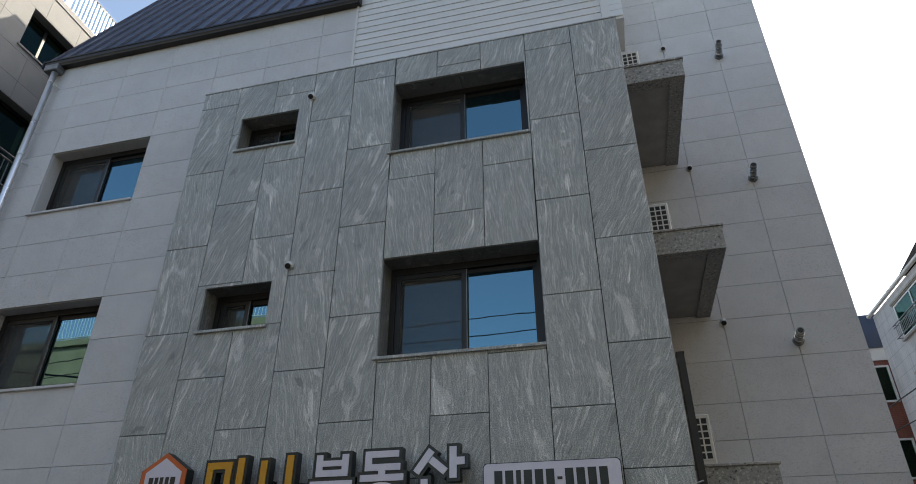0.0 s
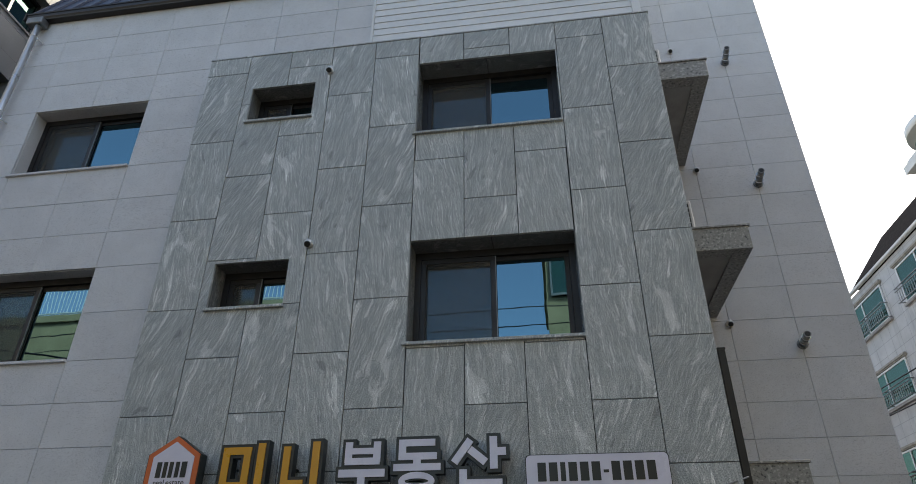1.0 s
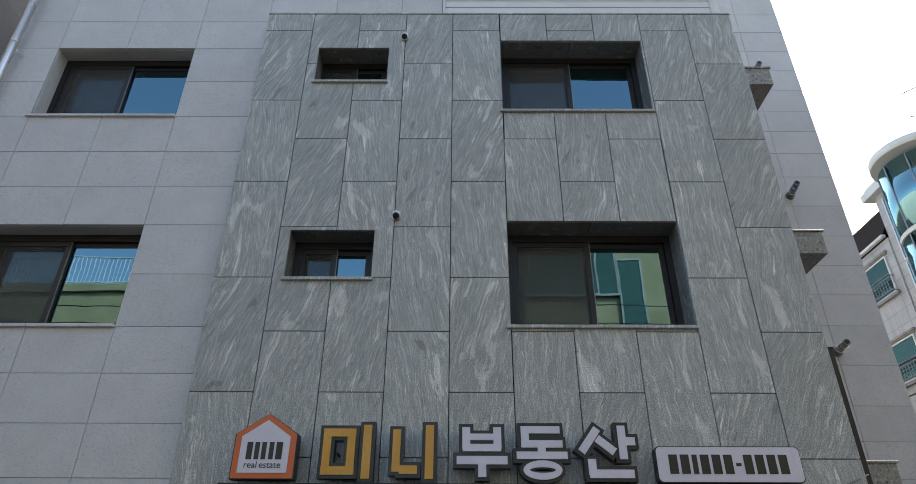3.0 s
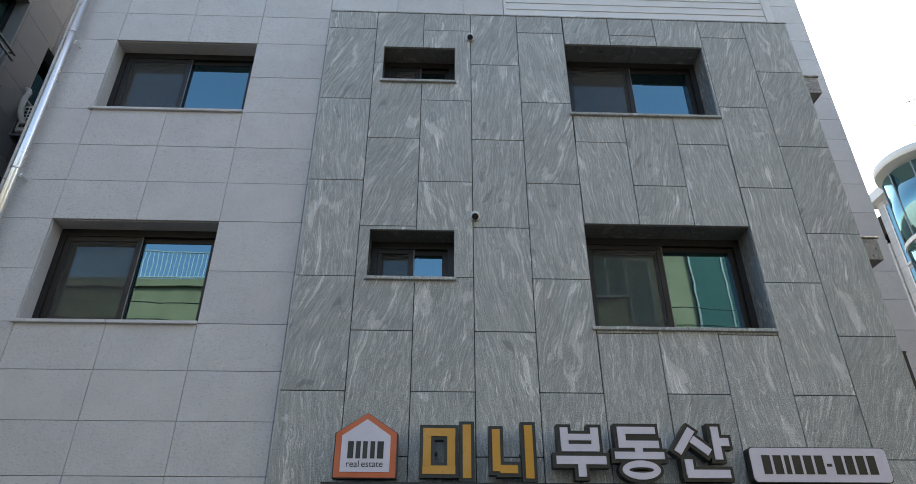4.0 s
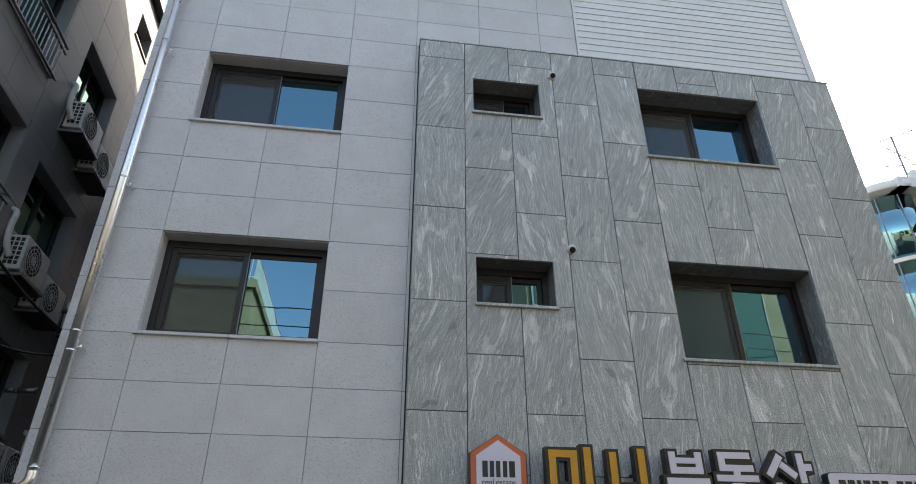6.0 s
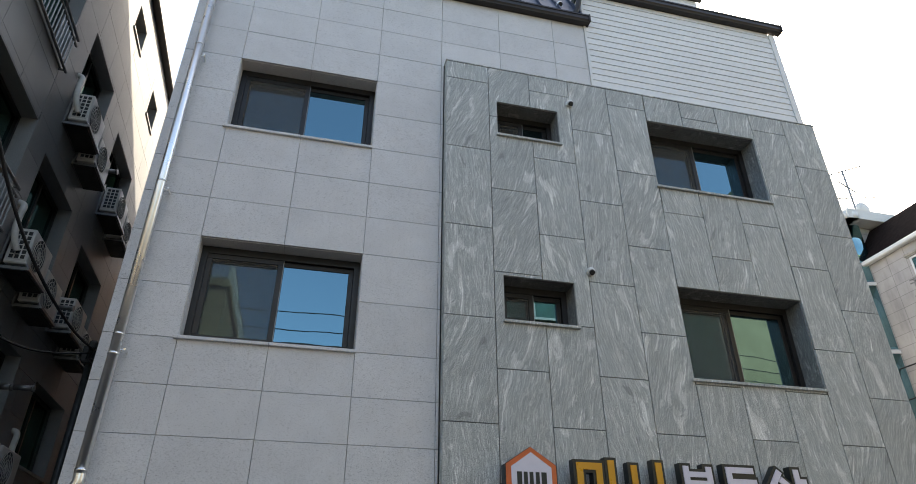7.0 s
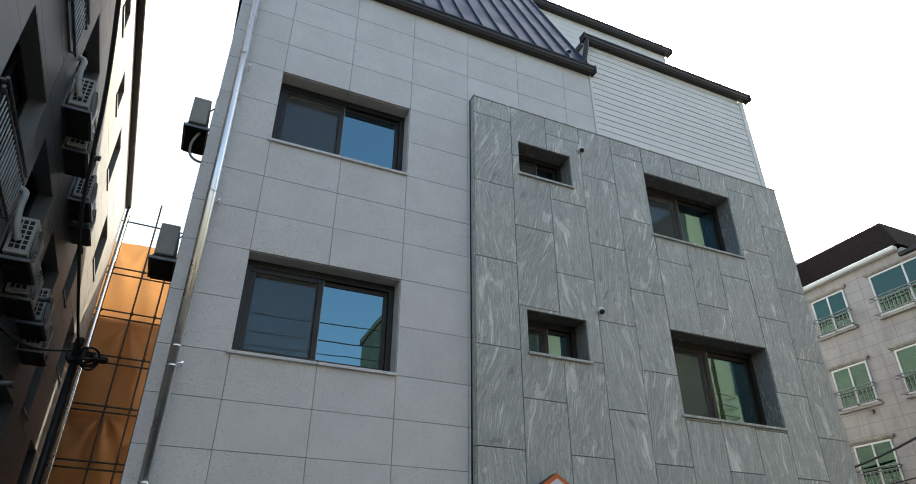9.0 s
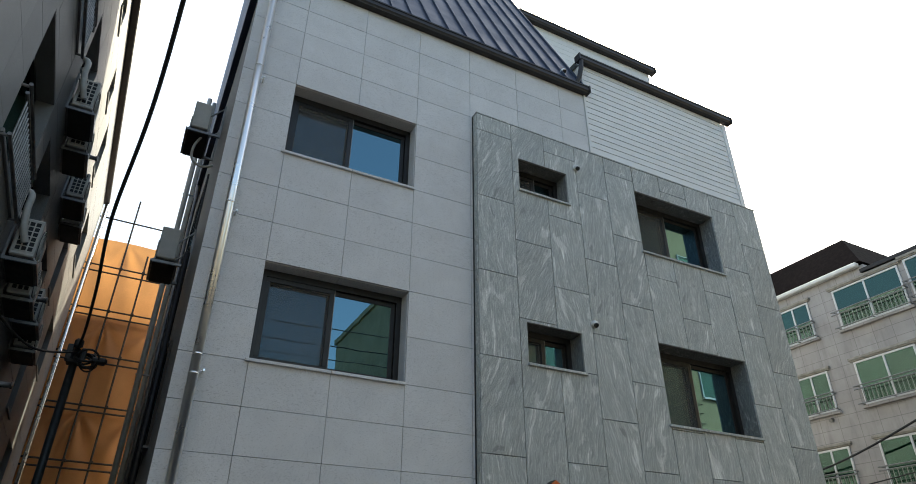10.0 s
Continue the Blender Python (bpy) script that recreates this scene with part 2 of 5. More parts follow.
def boxes(*rows, bevel=0.0):
    bm = bmesh.new()
    for r in rows:
        box(bm, *r, bevel=bevel)
    return bm


def tube(bm, a, b, r, seg=12, r2=None):
    a, b = Vector(a), Vector(b)
    d = b - a
    m = Matrix.Translation((a + b) / 2) @ d.to_track_quat("Z", "Y").to_matrix().to_4x4()
    bmesh.ops.create_cone(bm, cap_ends=True, segments=seg, radius1=r, radius2=r if r2 is None else r2, depth=d.length, matrix=m)
    return bm


def prism(bm, outline, y0, y1):
    """A flat outline in x and z, drawn out from y0 to y1."""
    f = [bm.verts.new((x, y0, z)) for x, z in outline]
    b = [bm.verts.new((x, y1, z)) for x, z in outline]
    n = len(outline)
    bm.faces.new(f), bm.faces.new(b[::-1])
    for i in range(n):
        bm.faces.new((f[i], b[i], b[(i + 1) % n], f[(i + 1) % n]))
    return bm


def mesh_from(name, bm, material, smooth=False):
    bmesh.ops.recalc_face_normals(bm, faces=bm.faces)
    me = bpy.data.meshes.new(name)
    bm.to_mesh(me)
    bm.free()
    me.materials.append(material)
    if smooth:
        for p in me.polygons:
            p.use_smooth = len(p.vertices) == 4
    return me


def part(name, bm, material, parent, label="", smooth=False):
    ob = new(name, mesh_from(name, bm, material, smooth))
    ob.parent = parent
    if label:
        ob["label"] = label
    return ob


def thing(name, label, category, at=(0, 0, 0), rz=0.0, group="", kind=""):
    ob = new(name)
    ob.matrix_world = pose(*at, 0, 0, rz)
    ob.empty_display_size = 0.1
    return tagged(ob, label, category, group, kind)


def solid(name, bm, material, label, category, kind="structure", at=None, smooth=False, group=""):
    ob = new(name, mesh_from(name, bm, material, smooth))
    if at:
        ob.location = at
    return tagged(ob, label, category, group, kind)


def curve_tube(name, points, r, material, parent=None, label="", smooth=True):
    cu = bpy.data.curves.new(name, "CURVE")
    cu.dimensions, cu.bevel_depth, cu.bevel_resolution, cu.resolution_u = "3D", r, 3, 6
    sp = cu.splines.new("POLY")
    pts = [Vector(p) for p in points]
    if smooth and len(pts) > 2:
        fine = []
        for i in range(len(pts) - 1):
            p0, p1, p2, p3 = pts[max(i - 1, 0)], pts[i], pts[i + 1], pts[min(i + 2, len(pts) - 1)]
            for k in range(8):
                t = k / 8
                fine.append(0.5 * (2 * p1 + (p2 - p0) * t + (2 * p0 - 5 * p1 + 4 * p2 - p3) * t * t + (3 * p1 - p0 - 3 * p2 + p3) * t ** 3))
        pts = fine + [pts[-1]]
    sp.points.add(len(pts) - 1)
    for q, p in zip(sp.points, pts):
        q.co = (*p, 1)
    cu.use_fill_caps = True
    cu.materials.append(material)
    tmp = bpy.data.objects.new(name, cu)
    me = bpy.data.meshes.new_from_object(tmp)
    bpy.data.objects.remove(tmp)
    me.materials.clear()
    me.materials.append(material)
    for p in me.polygons:
        p.use_smooth = True
    ob = new(name, me)
    ob.parent = parent
    if label:
        ob["label"] = label
    return ob


def minus(rect, hole):
    """The rectangles that are left of rect once hole is cut from it; each is x0, x1, z0, z1."""
    x0, x1, z0, z1 = rect
    a0, a1, c0, c1 = max(x0, hole[0]), min(x1, hole[1]), max(z0, hole[2]), min(z1, hole[3])
    if a0 >= a1 or c0 >= c1:
        return [rect]
    left = [(x0, a0, z0, z1), (a1, x1, z0, z1), (a0, a1, z0, c0), (a0, a1, c1, z1)]
    return [r for r in left if r[1] - r[0] > 1e-4 and r[3] - r[2] > 1e-4]


def cut(rect, holes):
    left = [rect]
    for h in holes:
        left = [q for r in left for q in minus(r, h)]
    return left

def lined(holes):
    """Openings in the core behind the cladding, wider by the lining slabs."""
    return [(a - 0.026, b + 0.026, c, d + 0.026) for a, b, c, d in holes]


# ---- plan of the front ----
GREY_Y, WHITE_Y = 6.58, 6.71
GX0, GX1, GTOP = -5.585, 0.56, 8.41
BIG = [(-2.505, -0.69, 6.735, 7.915), (-2.515, -0.675, 3.95, 5.165)]
SMALL = [(-4.855, -3.945, 7.205, 7.785), (-4.855, -3.945, 4.475, 5.05)]
PALE = [(-8.325, -6.535, 6.765, 7.905), (-8.325, -6.535, 4.005, 5.185)]
EAVE = 9.88
ground = solid("ground", boxes((-400, 400, -400, 400, -0.3, 0.0)), M_ASPHALT, "worn grey asphalt street around the houses", "ground")

# front walls, with their openings cut through
wall_white = solid("wall_front_white", boxes(*[(a, b, WHITE_Y + 0.03, WHITE_Y + 0.30, c, d) for a, b, c, d in cut((-9.02, -3.27, 0.0, EAVE), lined(PALE) + [(-5.5, -3.27, 0.0, 8.3)])]),
                   M_JOINT, "front wall clad in pale flamed granite slabs", "wall")
wall_grey = solid("wall_front_grey", boxes(*[(a, b, GREY_Y + 0.032, WHITE_Y + 0.28, c, d) for a, b, c, d in cut((GX0 + 0.032, GX1 - 0.03, 0.0, GTOP - 0.035), lined(BIG + SMALL))]),
                  M_DARKJOINT, "projecting front wall clad in veined grey gneiss slabs", "wall")
# rest of the shell; the unseen rear runs long to shade the neighbour's wall
solid("wall_left", boxes((-9.02, -8.75, WHITE_Y + 0.30, 20.4, 0.0, EAVE)), M_GREYTILE, "side wall in grey stone along the narrow alley", "wall")
solid("wall_rear", boxes((-8.75, 3.30, 20.1, 20.4, 0.0, 11.0)), M_WHITEWALL, "unseen rear wall, set far back for its shadow", "wall")
solid("wall_side_front", boxes((GX1 - 0.33, GX1 - 0.03, WHITE_Y + 0.28, 9.62, 0.0, 8.4)), M_CORE, "side wall of the projecting block", "wall")
wall_back = solid("wall_set_back", boxes((0.5, 3.30, 9.63, 9.9, 0.0, 12.9)), M_JOINT, "set-back wall clad in pale granite slabs", "wall")
solid("wall_side_rear", boxes((3.03, 3.30, 9.9, 20.1, 0.0, 12.9)), M_WHITEWALL, "plain side wall of the rear block", "wall")
solid("ceiling", boxes((-8.75, 0.2, 7.05, 14.9, 8.15, 8.3)), M_CORE, "concrete slab over the rooms", "ceiling")
solid("floor_slab", boxes((-8.75, 0.2, 7.05, 14.9, 5.35, 5.55)), M_CORE, "concrete floor slab inside", "floor")


# ---- windows ----
def window_unit(name, hole, face, depth, stone, label, lining, sill_out=0.035, sill_over=0.045, split=0.5, seam=True):
    """A sliding window deep in its stone-lined opening: screen before the fixed sash, bare glass in the other."""
    x0, x1, z0, z1 = hole
    w = thing(name, label, "window", ((x0 + x1) / 2, face, z0), kind="structure")
    hw, h = (x1 - x0) / 2, z1 - z0
    t = 0.025
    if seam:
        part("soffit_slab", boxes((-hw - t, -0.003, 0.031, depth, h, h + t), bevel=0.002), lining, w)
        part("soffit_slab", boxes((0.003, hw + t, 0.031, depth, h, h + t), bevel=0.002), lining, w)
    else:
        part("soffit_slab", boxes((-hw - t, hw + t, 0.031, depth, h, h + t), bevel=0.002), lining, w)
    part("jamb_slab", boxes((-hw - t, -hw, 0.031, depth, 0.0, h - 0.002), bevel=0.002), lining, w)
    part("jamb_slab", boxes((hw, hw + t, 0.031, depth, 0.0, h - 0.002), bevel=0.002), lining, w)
    if hw > 0.6:
        part("sill", boxes((-hw - sill_over, -0.003, -sill_out, depth, -0.035, 0.0), bevel=0.004), stone, w, "projecting stone sill")
        part("sill", boxes((0.003, hw + sill_over * 0.2, -sill_out, depth, -0.035, 0.0), bevel=0.004), stone, w, "projecting stone sill")
    else:
        part("sill", boxes((-hw - 0.02, hw + 0.02, -sill_out, depth, -0.035, 0.0), bevel=0.004), stone, w, "projecting stone sill")
    f0, f1, top, xs = depth - 0.05, depth + 0.09, h, hw
    fw = 0.085
    part("window_frame", boxes((-xs, xs, f0, f1, top - fw, top), (-xs, xs, f0, f1, 0.0, fw * 0.7), (-xs, -xs + fw * 0.8, f0, f1, fw * 0.7, top - fw), (xs - fw * 0.8, xs, f0, f1, fw * 0.7, top - fw)), M_FRAME, w, "dark bronze aluminium frame")
    ix, iz0, iz1 = xs - fw * 0.8, fw * 0.7, top - fw
    mid = -ix + 2 * ix * split
    s = 0.058

    def ring(a, b, c, d, y0, y1):
        return boxes((a, b, y0, y1, d - s, d), (a, b, y0, y1, c, c + s), (a, a + s, y0, y1, c + s, d - s), (b - s, b, y0, y1, c + s, d - s), bevel=0.003)
    left = part("sash", ring(-ix, mid + s * 0.6, iz0, iz1, f0 + 0.075, f0 + 0.10), M_FRAME, w)
    part("pane", boxes((-ix + s, mid - s * 0.4, f0 + 0.085, f0 + 0.09, iz0 + s, iz1 - s)), M_GLASS, left, "blue coated glass pane")
    right = part("sash", ring(mid - s * 0.6, ix, iz0, iz1, f0 + 0.045, f0 + 0.07), M_FRAME, w)
    part("pane", boxes((mid + s * 0.4, ix - s, f0 + 0.055, f0 + 0.06, iz0 + s, iz1 - s)), M_GLASS, right, "blue coated glass pane")
    # dark sheet added to keep stray inside light from showing through the panes
    part("blind", boxes((-xs, xs, f1 + 0.03, f1 + 0.035, 0.0, top)), M_BACKSHEET, w, "dark sheet added behind the glass")
    scr = part("screen_frame", ring(-ix, mid + s * 0.2, iz0, iz1, f0 + 0.012, f0 + 0.034), M_FRAME, w)
    part("insect_screen", boxes((-ix + s, mid - s * 0.8, f0 + 0.022, f0 + 0.024, iz0 + s, iz1 - s)), M_SCREEN, scr, "grey insect screen")
    part("weather_strip", boxes((mid + s * 0.22, mid + s * 0.22 + 0.008, f0 + 0.01, f0 + 0.03, iz0, iz1)), M_DULLSTEEL, w, "bright aluminium edge strip")
    return w


for i, (hole) in enumerate(PALE):
    window_unit("window_%d" % (i + 1), hole, WHITE_Y, 0.27, M_WHITE, "sliding window with insect screen deep in pale granite wall", M_WHITE)
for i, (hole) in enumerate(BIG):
    window_unit("window_%d" % (i + 3), hole, GREY_Y, 0.36, M_VEIN, "wide sliding window deep in veined grey stone wall", M_VEINSHADE)
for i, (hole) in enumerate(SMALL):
    window_unit("window_%d" % (i + 5), hole, GREY_Y, 0.33, M_VEIN, "small sliding window deep in veined grey stone wall", M_VEINSHADE, seam=False)

# ---- roof ----
roof = thing("roof", "blue-grey standing seam metal mansard roof", "roof", kind="structure")
RX0, RX1, RY, RZ = -9.12, -3.3, WHITE_Y - 0.09, EAVE + 0.08
UP = Vector((0.0, 2.4, 5.04))
bm = bmesh.new()
# rear slope is unseen; its profile is shaped to shade the neighbour's wall
sec = [(RY, RZ), (RY + UP.y, RZ + UP.z), (11.5, RZ + UP.z), (20.3, 11.2), (20.4, RZ)]
va, vb = [bm.verts.new((RX0, y, z)) for y, z in sec], [bm.verts.new((RX1, y, z)) for y, z in sec]
bm.faces.new(va), bm.faces.new(vb[::-1])
for k in range(5):
    bm.faces.new((va[k], vb[k], vb[(k + 1) % 5], va[(k + 1) % 5]))
part("roof_skin", bm, M_ROOF, roof)
n_seam = 17
nrm = Vector((0, -UP.z, UP.y)).normalized() * 0.04
for i in range(n_seam + 1):
    x = RX0 + 0.014 + (RX1 - RX0 - 0.028) * i / n_seam
    a = Vector((x, RY, RZ))
    b = a + UP
    bm = bmesh.new()
    vs = [bm.verts.new(p + Vector((dx, 0, 0)) + o) for p in (a, b) for o in (Vector((0, 0, 0)), nrm) for dx in (-0.014, 0.014)]
    for f4 in ((0, 1, 3, 2), (4, 6, 7, 5), (0, 2, 6, 4), (1, 5, 7, 3), (2, 3, 7, 6), (0, 4, 5, 1)):
        bm.faces.new([vs[k] for k in f4])
    part("seam", bm, M_ROOF, roof)
part("edge_trim", prism(bmesh.new(), [(RX1 + 0.002, RZ - 0.05), (RX1 + 0.03, RZ - 0.05), (RX1 + 0.03, RZ + 0.01), (RX1 + 0.002, RZ + 0.01)], RY, RY + 0.3), M_ROOF, roof)


def gutter(name, x0, x1, y, z, label, size=0.15):
    g = thing(name, label, "gutter", kind="structure")
    prof = [(0, 0), (-0.75, 0), (-0.80, 0.12), (-0.92, 0.30), (-0.92, 0.75), (-1.0, 0.80), (-1.0, 1.0), (0, 1.0)]
    bm = bmesh.new()
    a = [bm.verts.new((x0, y + py * size, z + pz * size)) for py, pz in prof]
    b = [bm.verts.new((x1, y + py * size, z + pz * size)) for py, pz in prof]
    bm.faces.new(a), bm.faces.new(b[::-1])
    for i in range(len(prof)):
        j = (i + 1) % len(prof)
        bm.faces.new((a[i], b[i], b[j], a[j]))
    part("trough", bm, M_GUTTER, g)
    for xe in (x0, x1):
        part("end_cap", boxes((xe - 0.012, xe + 0.012, y - size * 1.06, y + 0.01, z - 0.006, z + size * 1.06)), M_GUTTER, g)
    return g


gutter("gutter_front", RX0 - 0.03, RX1 + 0.09, WHITE_Y, EAVE - 0.03, "dark brown metal eaves gutter under the metal roof", 0.14)
# siding storey
siding = solid("wall_siding", boxes((-3.27, 0.50, WHITE_Y + 0.03, WHITE_Y + 0.3, 8.3, 10.62)), M_WHITEWALL, "upper wall clad in white horizontal siding boards", "wall")
solid("wall_siding_side", boxes((0.2, 0.50, WHITE_Y + 0.3, 9.63, 8.4, 10.62)), M_WHITEWALL, "side wall of the white clad storey", "wall")
solid("ceiling_siding", boxes((-3.3, 0.5, WHITE_Y + 0.1, 12.0, 10.62, 10.75)), M_MEMBRANE, "flat roof slab over the white clad storey", "roof")
rv = thing("roof_vent", "small white vent box on the flat roof", "vent", (-0.55, 7.6, 10.75))
part("box", boxes((-0.13, 0.13, -0.13, 0.13, 0.0, 0.50), bevel=0.01), M_WHITEWALL, rv)
part("lid", boxes((-0.18, 0.18, -0.18, 0.18, 0.50, 0.54), bevel=0.008), M_WHITEWALL, rv)
gutter("gutter_siding", -3.35, 0.62, WHITE_Y + 0.0, 10.63, "dark brown metal gutter above the white siding", 0.14)
part("corner_trim", boxes((0.40, 0.51, WHITE_Y - 0.025, WHITE_Y + 0.05, 8.42, 10.6)), M_SIDING, siding, "white corner trim")
part("corner_trim", boxes((-3.27, -3.235, WHITE_Y - 0.02, WHITE_Y + 0.03, 8.42, 10.6)), M_SIDING, siding, "white corner trim")
z = 8.43
while z < 10.55:
    bm = bmesh.new()
    vs = [bm.verts.new(p) for x in (-3.233, 0.398) for p in ((x, WHITE_Y - 0.012, z), (x, WHITE_Y + 0.028, z), (x, WHITE_Y + 0.028, z + 0.129), (x, WHITE_Y - 0.002, z + 0.129))]
    for f4 in ((0, 1, 2, 3), (7, 6, 5, 4), (0, 4, 5, 1), (1, 5, 6, 2), (2, 6, 7, 3), (3, 7, 4, 0)):
        bm.faces.new([vs[k] for k in f4])
    part("siding_board", bm, M_SIDING, siding)
    z += 0.131
# set-back penthouse
pent = solid("wall_penthouse", boxes((-3.25, 0.92, 8.78, 12.5, 10.75, 14.0)), M_WHITEWALL, "set-back top storey with white siding", "wall")
z = 10.8
while z < 13.95:
    part("siding_board", boxes((-3.24, 0.91, 8.752, 8.778, z, z + 0.15)), M_SIDING, pent)
    z += 0.156
gutter("gutter_penthouse", -3.2, 1.02, 8.76, 14.02, "dark brown metal gutter of the top storey", 0.17)


# ---- fittings of the front ----
def down_pipe():
    p = thing("down_pipe", "shiny stainless steel rain pipe down the granite corner", "rain pipe", kind="structure")
    x, y = -8.85, WHITE_Y - 0.11
    part("hopper_box", boxes((x - 0.20, x + 0.08, y - 0.07, y + 0.1, EAVE - 0.17, EAVE - 0.035), bevel=0.012), M_DULLSTEEL, p, "folded steel hopper box")
    bm = bmesh.new()
    tube(bm, (x, y, 2.62), (x, y, EAVE - 0.2), 0.05, 20)
    part("tube", bm, M_PIPESTEEL, p, smooth=True)
    curve_tube("elbow", [(x, y, 2.63), (x, y, 2.55), (x - 0.04, y, 2.49), (x - 0.12, y, 2.47), (x - 0.6, y, 2.45)], 0.05, M_PIPESTEEL, p)
    for z in (2.64, 3.72, 3.92, 5.75, 7.9, 9.45):
        bm = bmesh.new()
        tube(bm, (x, y, z), (x, y, z + 0.02), 0.0535, 20)
        part("collar", bm, M_PIPESTEEL, p, smooth=True)
    for z in (3.78, 5.68, 7.75, 9.4):
        bm = bmesh.new()
        tube(bm, (x, y, z), (x + 0.09, y + 0.05, z), 0.008, 8)
        tube(bm, (x + 0.09, y - 0.012, z), (x + 0.09, WHITE_Y, z), 0.012, 8)
        part("clamp", bm, M_PIPESTEEL, p)
    return p


down_pipe()


def vent_cap(x, y, z, group):
    """A short round stainless vent hood, open downwards."""
    v = thing("vent_cap", "small round stainless steel vent hood on stone wall", "vent", (x, y, z), group=group)
    bm = bmesh.new()
    tube(bm, (0, 0, 0), (0, -0.02, 0), 0.055, 20)
    part("flange", bm, M_STEEL, v, smooth=True)
    bm = bmesh.new()
    bmesh.ops.create_uvsphere(bm, u_segments=20, v_segments=12, radius=0.05, matrix=pose(0, -0.03, 0.004) @ Matrix.Diagonal((1, 1.1, 1, 1)))
    part("hood", bm, M_SATIN, v, "domed satin steel hood", smooth=True)
    bm = bmesh.new()
    tube(bm, (0, -0.052, -0.012), (0, -0.071, -0.036), 0.036, 16)
    part("mouth", bm, M_ACDARK, v, "dark open mouth")
    return v


for x, y, z in ((-3.75, GREY_Y, 7.95), (-3.72, GREY_Y, 5.22)):
    vent_cap(x, y, z, "vent hoods on the grey wall")
for z in (10.60, 7.87, 5.14):
    vent_cap(1.585, 9.60, z, "vent hoods on the set-back wall")


def flue(x, y, z):
    """A boiler flue: ribbed stainless tube that sticks out and up a little."""
    f = thing("boiler_flue", "stainless steel boiler flue sticking out of the wall", "flue", (x, y, z), group="boiler flues")
    d = Vector((-0.10, -1.0, 0.06)).normalized()
    rows = [(0.0, 0.03, 0.075, "wall_plate"), (0.03, 0.10, 0.055, "tube"), (0.10, 0.13, 0.062, "collar"), (0.13, 0.25, 0.052, "tube"), (0.25, 0.27, 0.060, "collar"), (0.27, 0.36, 0.048, "cap")]
    for a, b, r, n in rows:
        bm = bmesh.new()
        tube(bm, d * a, d * b, r, 16)
        part(n, bm, M_DULLSTEEL if n != "collar" else M_STEEL, f, smooth=True)
    bm = bmesh.new()
    tube(bm, d * 0.361, d * 0.364, 0.036, 12)
    part("mouth", bm, M_ACDARK, f, "dark open mouth")


for z in (10.2, 7.52, 4.78):
    flue(2.50, 9.60, z)


def ac_unit(at, rz, group, label, bracket=True, hang=0.5, vents=True, gap=0.0):
    """An air conditioner's outdoor unit. Front with the fan faces -y, the back stands to the wall."""
    u = thing("air_conditioner_unit", label, "air conditioner", at, rz, group)
    part("case", boxes((-0.40, 0.40, -0.28, 0.0, 0.04, 0.58), bevel=0.015), M_ACWHITE, u)
    fan = bmesh.new()
    tube(fan, (-0.10, -0.281, 0.31), (-0.10, -0.287, 0.31), 0.235, 28)
    part("fan_opening", fan, M_ACDARK, u, "dark round fan opening")
    gr = bmesh.new()
    for r in (0.06, 0.12, 0.18, 0.235):
        for k in range(24):
            a0, a1 = 2 * math.pi * k / 24, 2 * math.pi * (k + 1) / 24
            tube(gr, (-0.10 + r * math.cos(a0), -0.292, 0.31 + r * math.sin(a0)), (-0.10 + r * math.cos(a1), -0.292, 0.31 + r * math.sin(a1)), 0.006, 4)
    for k in range(12):
        a = 2 * math.pi * k / 12
        tube(gr, (-0.10, -0.290, 0.31), (-0.10 + 0.235 * math.cos(a), -0.290, 0.31 + 0.235 * math.sin(a)), 0.004, 4)
    part("fan_grille", gr, M_ACWHITE, u)
    for side in (-1, 1) if vents else ():
        vent = bmesh.new()
        box(vent, side * 0.4005 - 0.002, side * 0.4005 + 0.002, -0.25, -0.04, 0.10, 0.54)
        sv = part("side_vent", vent, M_ACDARK, u, "dark gridded side vent")
        bars = bmesh.new()
        for k in range(4):
            y = -0.25 + 0.07 * k
            box(bars, side * 0.405 - 0.004, side * 0.405 + 0.004, y - 0.008, y + 0.008, 0.09, 0.55)
        for k in range(7):
            z = 0.10 + 0.073 * k
            box(bars, side * 0.4035 - 0.004, side * 0.4035 + 0.004, -0.26, -0.03, z - 0.007, z + 0.007)
        part("side_grille", bars, M_ACWHITE, sv)
    for x in (-0.28, 0.28):
        part("foot", boxes((x - 0.04, x + 0.04, -0.30, 0.02, 0.0, 0.04)), M_ACDARK, u)
    if bracket:
        for x in (-0.36, 0.36):
            part("bracket_arm", boxes((x - 0.02, x + 0.02, -0.34, 0.06 + gap, -0.04, 0.0)), M_DULLSTEEL, u)
            part("bracket_upright", boxes((x - 0.02, x + 0.02, 0.03 + gap, 0.06 + gap, 0.0, hang + 0.15)), M_DULLSTEEL, u)
            part("bracket_stay", tube(bmesh.new(), (x, -0.32, -0.02), (x, 0.045 + gap, hang + 0.1), 0.014, 6), M_DULLSTEEL, u)
        part("bracket_rail", boxes((-0.34, 0.34, -0.34, -0.30, -0.041, -0.001)), M_DULLSTEEL, u)
        part("bracket_rail", boxes((-0.34, 0.34, 0.02, 0.05, -0.041, -0.001)), M_DULLSTEEL, u)
        part("drip_tray", boxes((-0.38, 0.38, -0.30, 0.02, -0.055, -0.042)), M_BLACK, u)
    return u


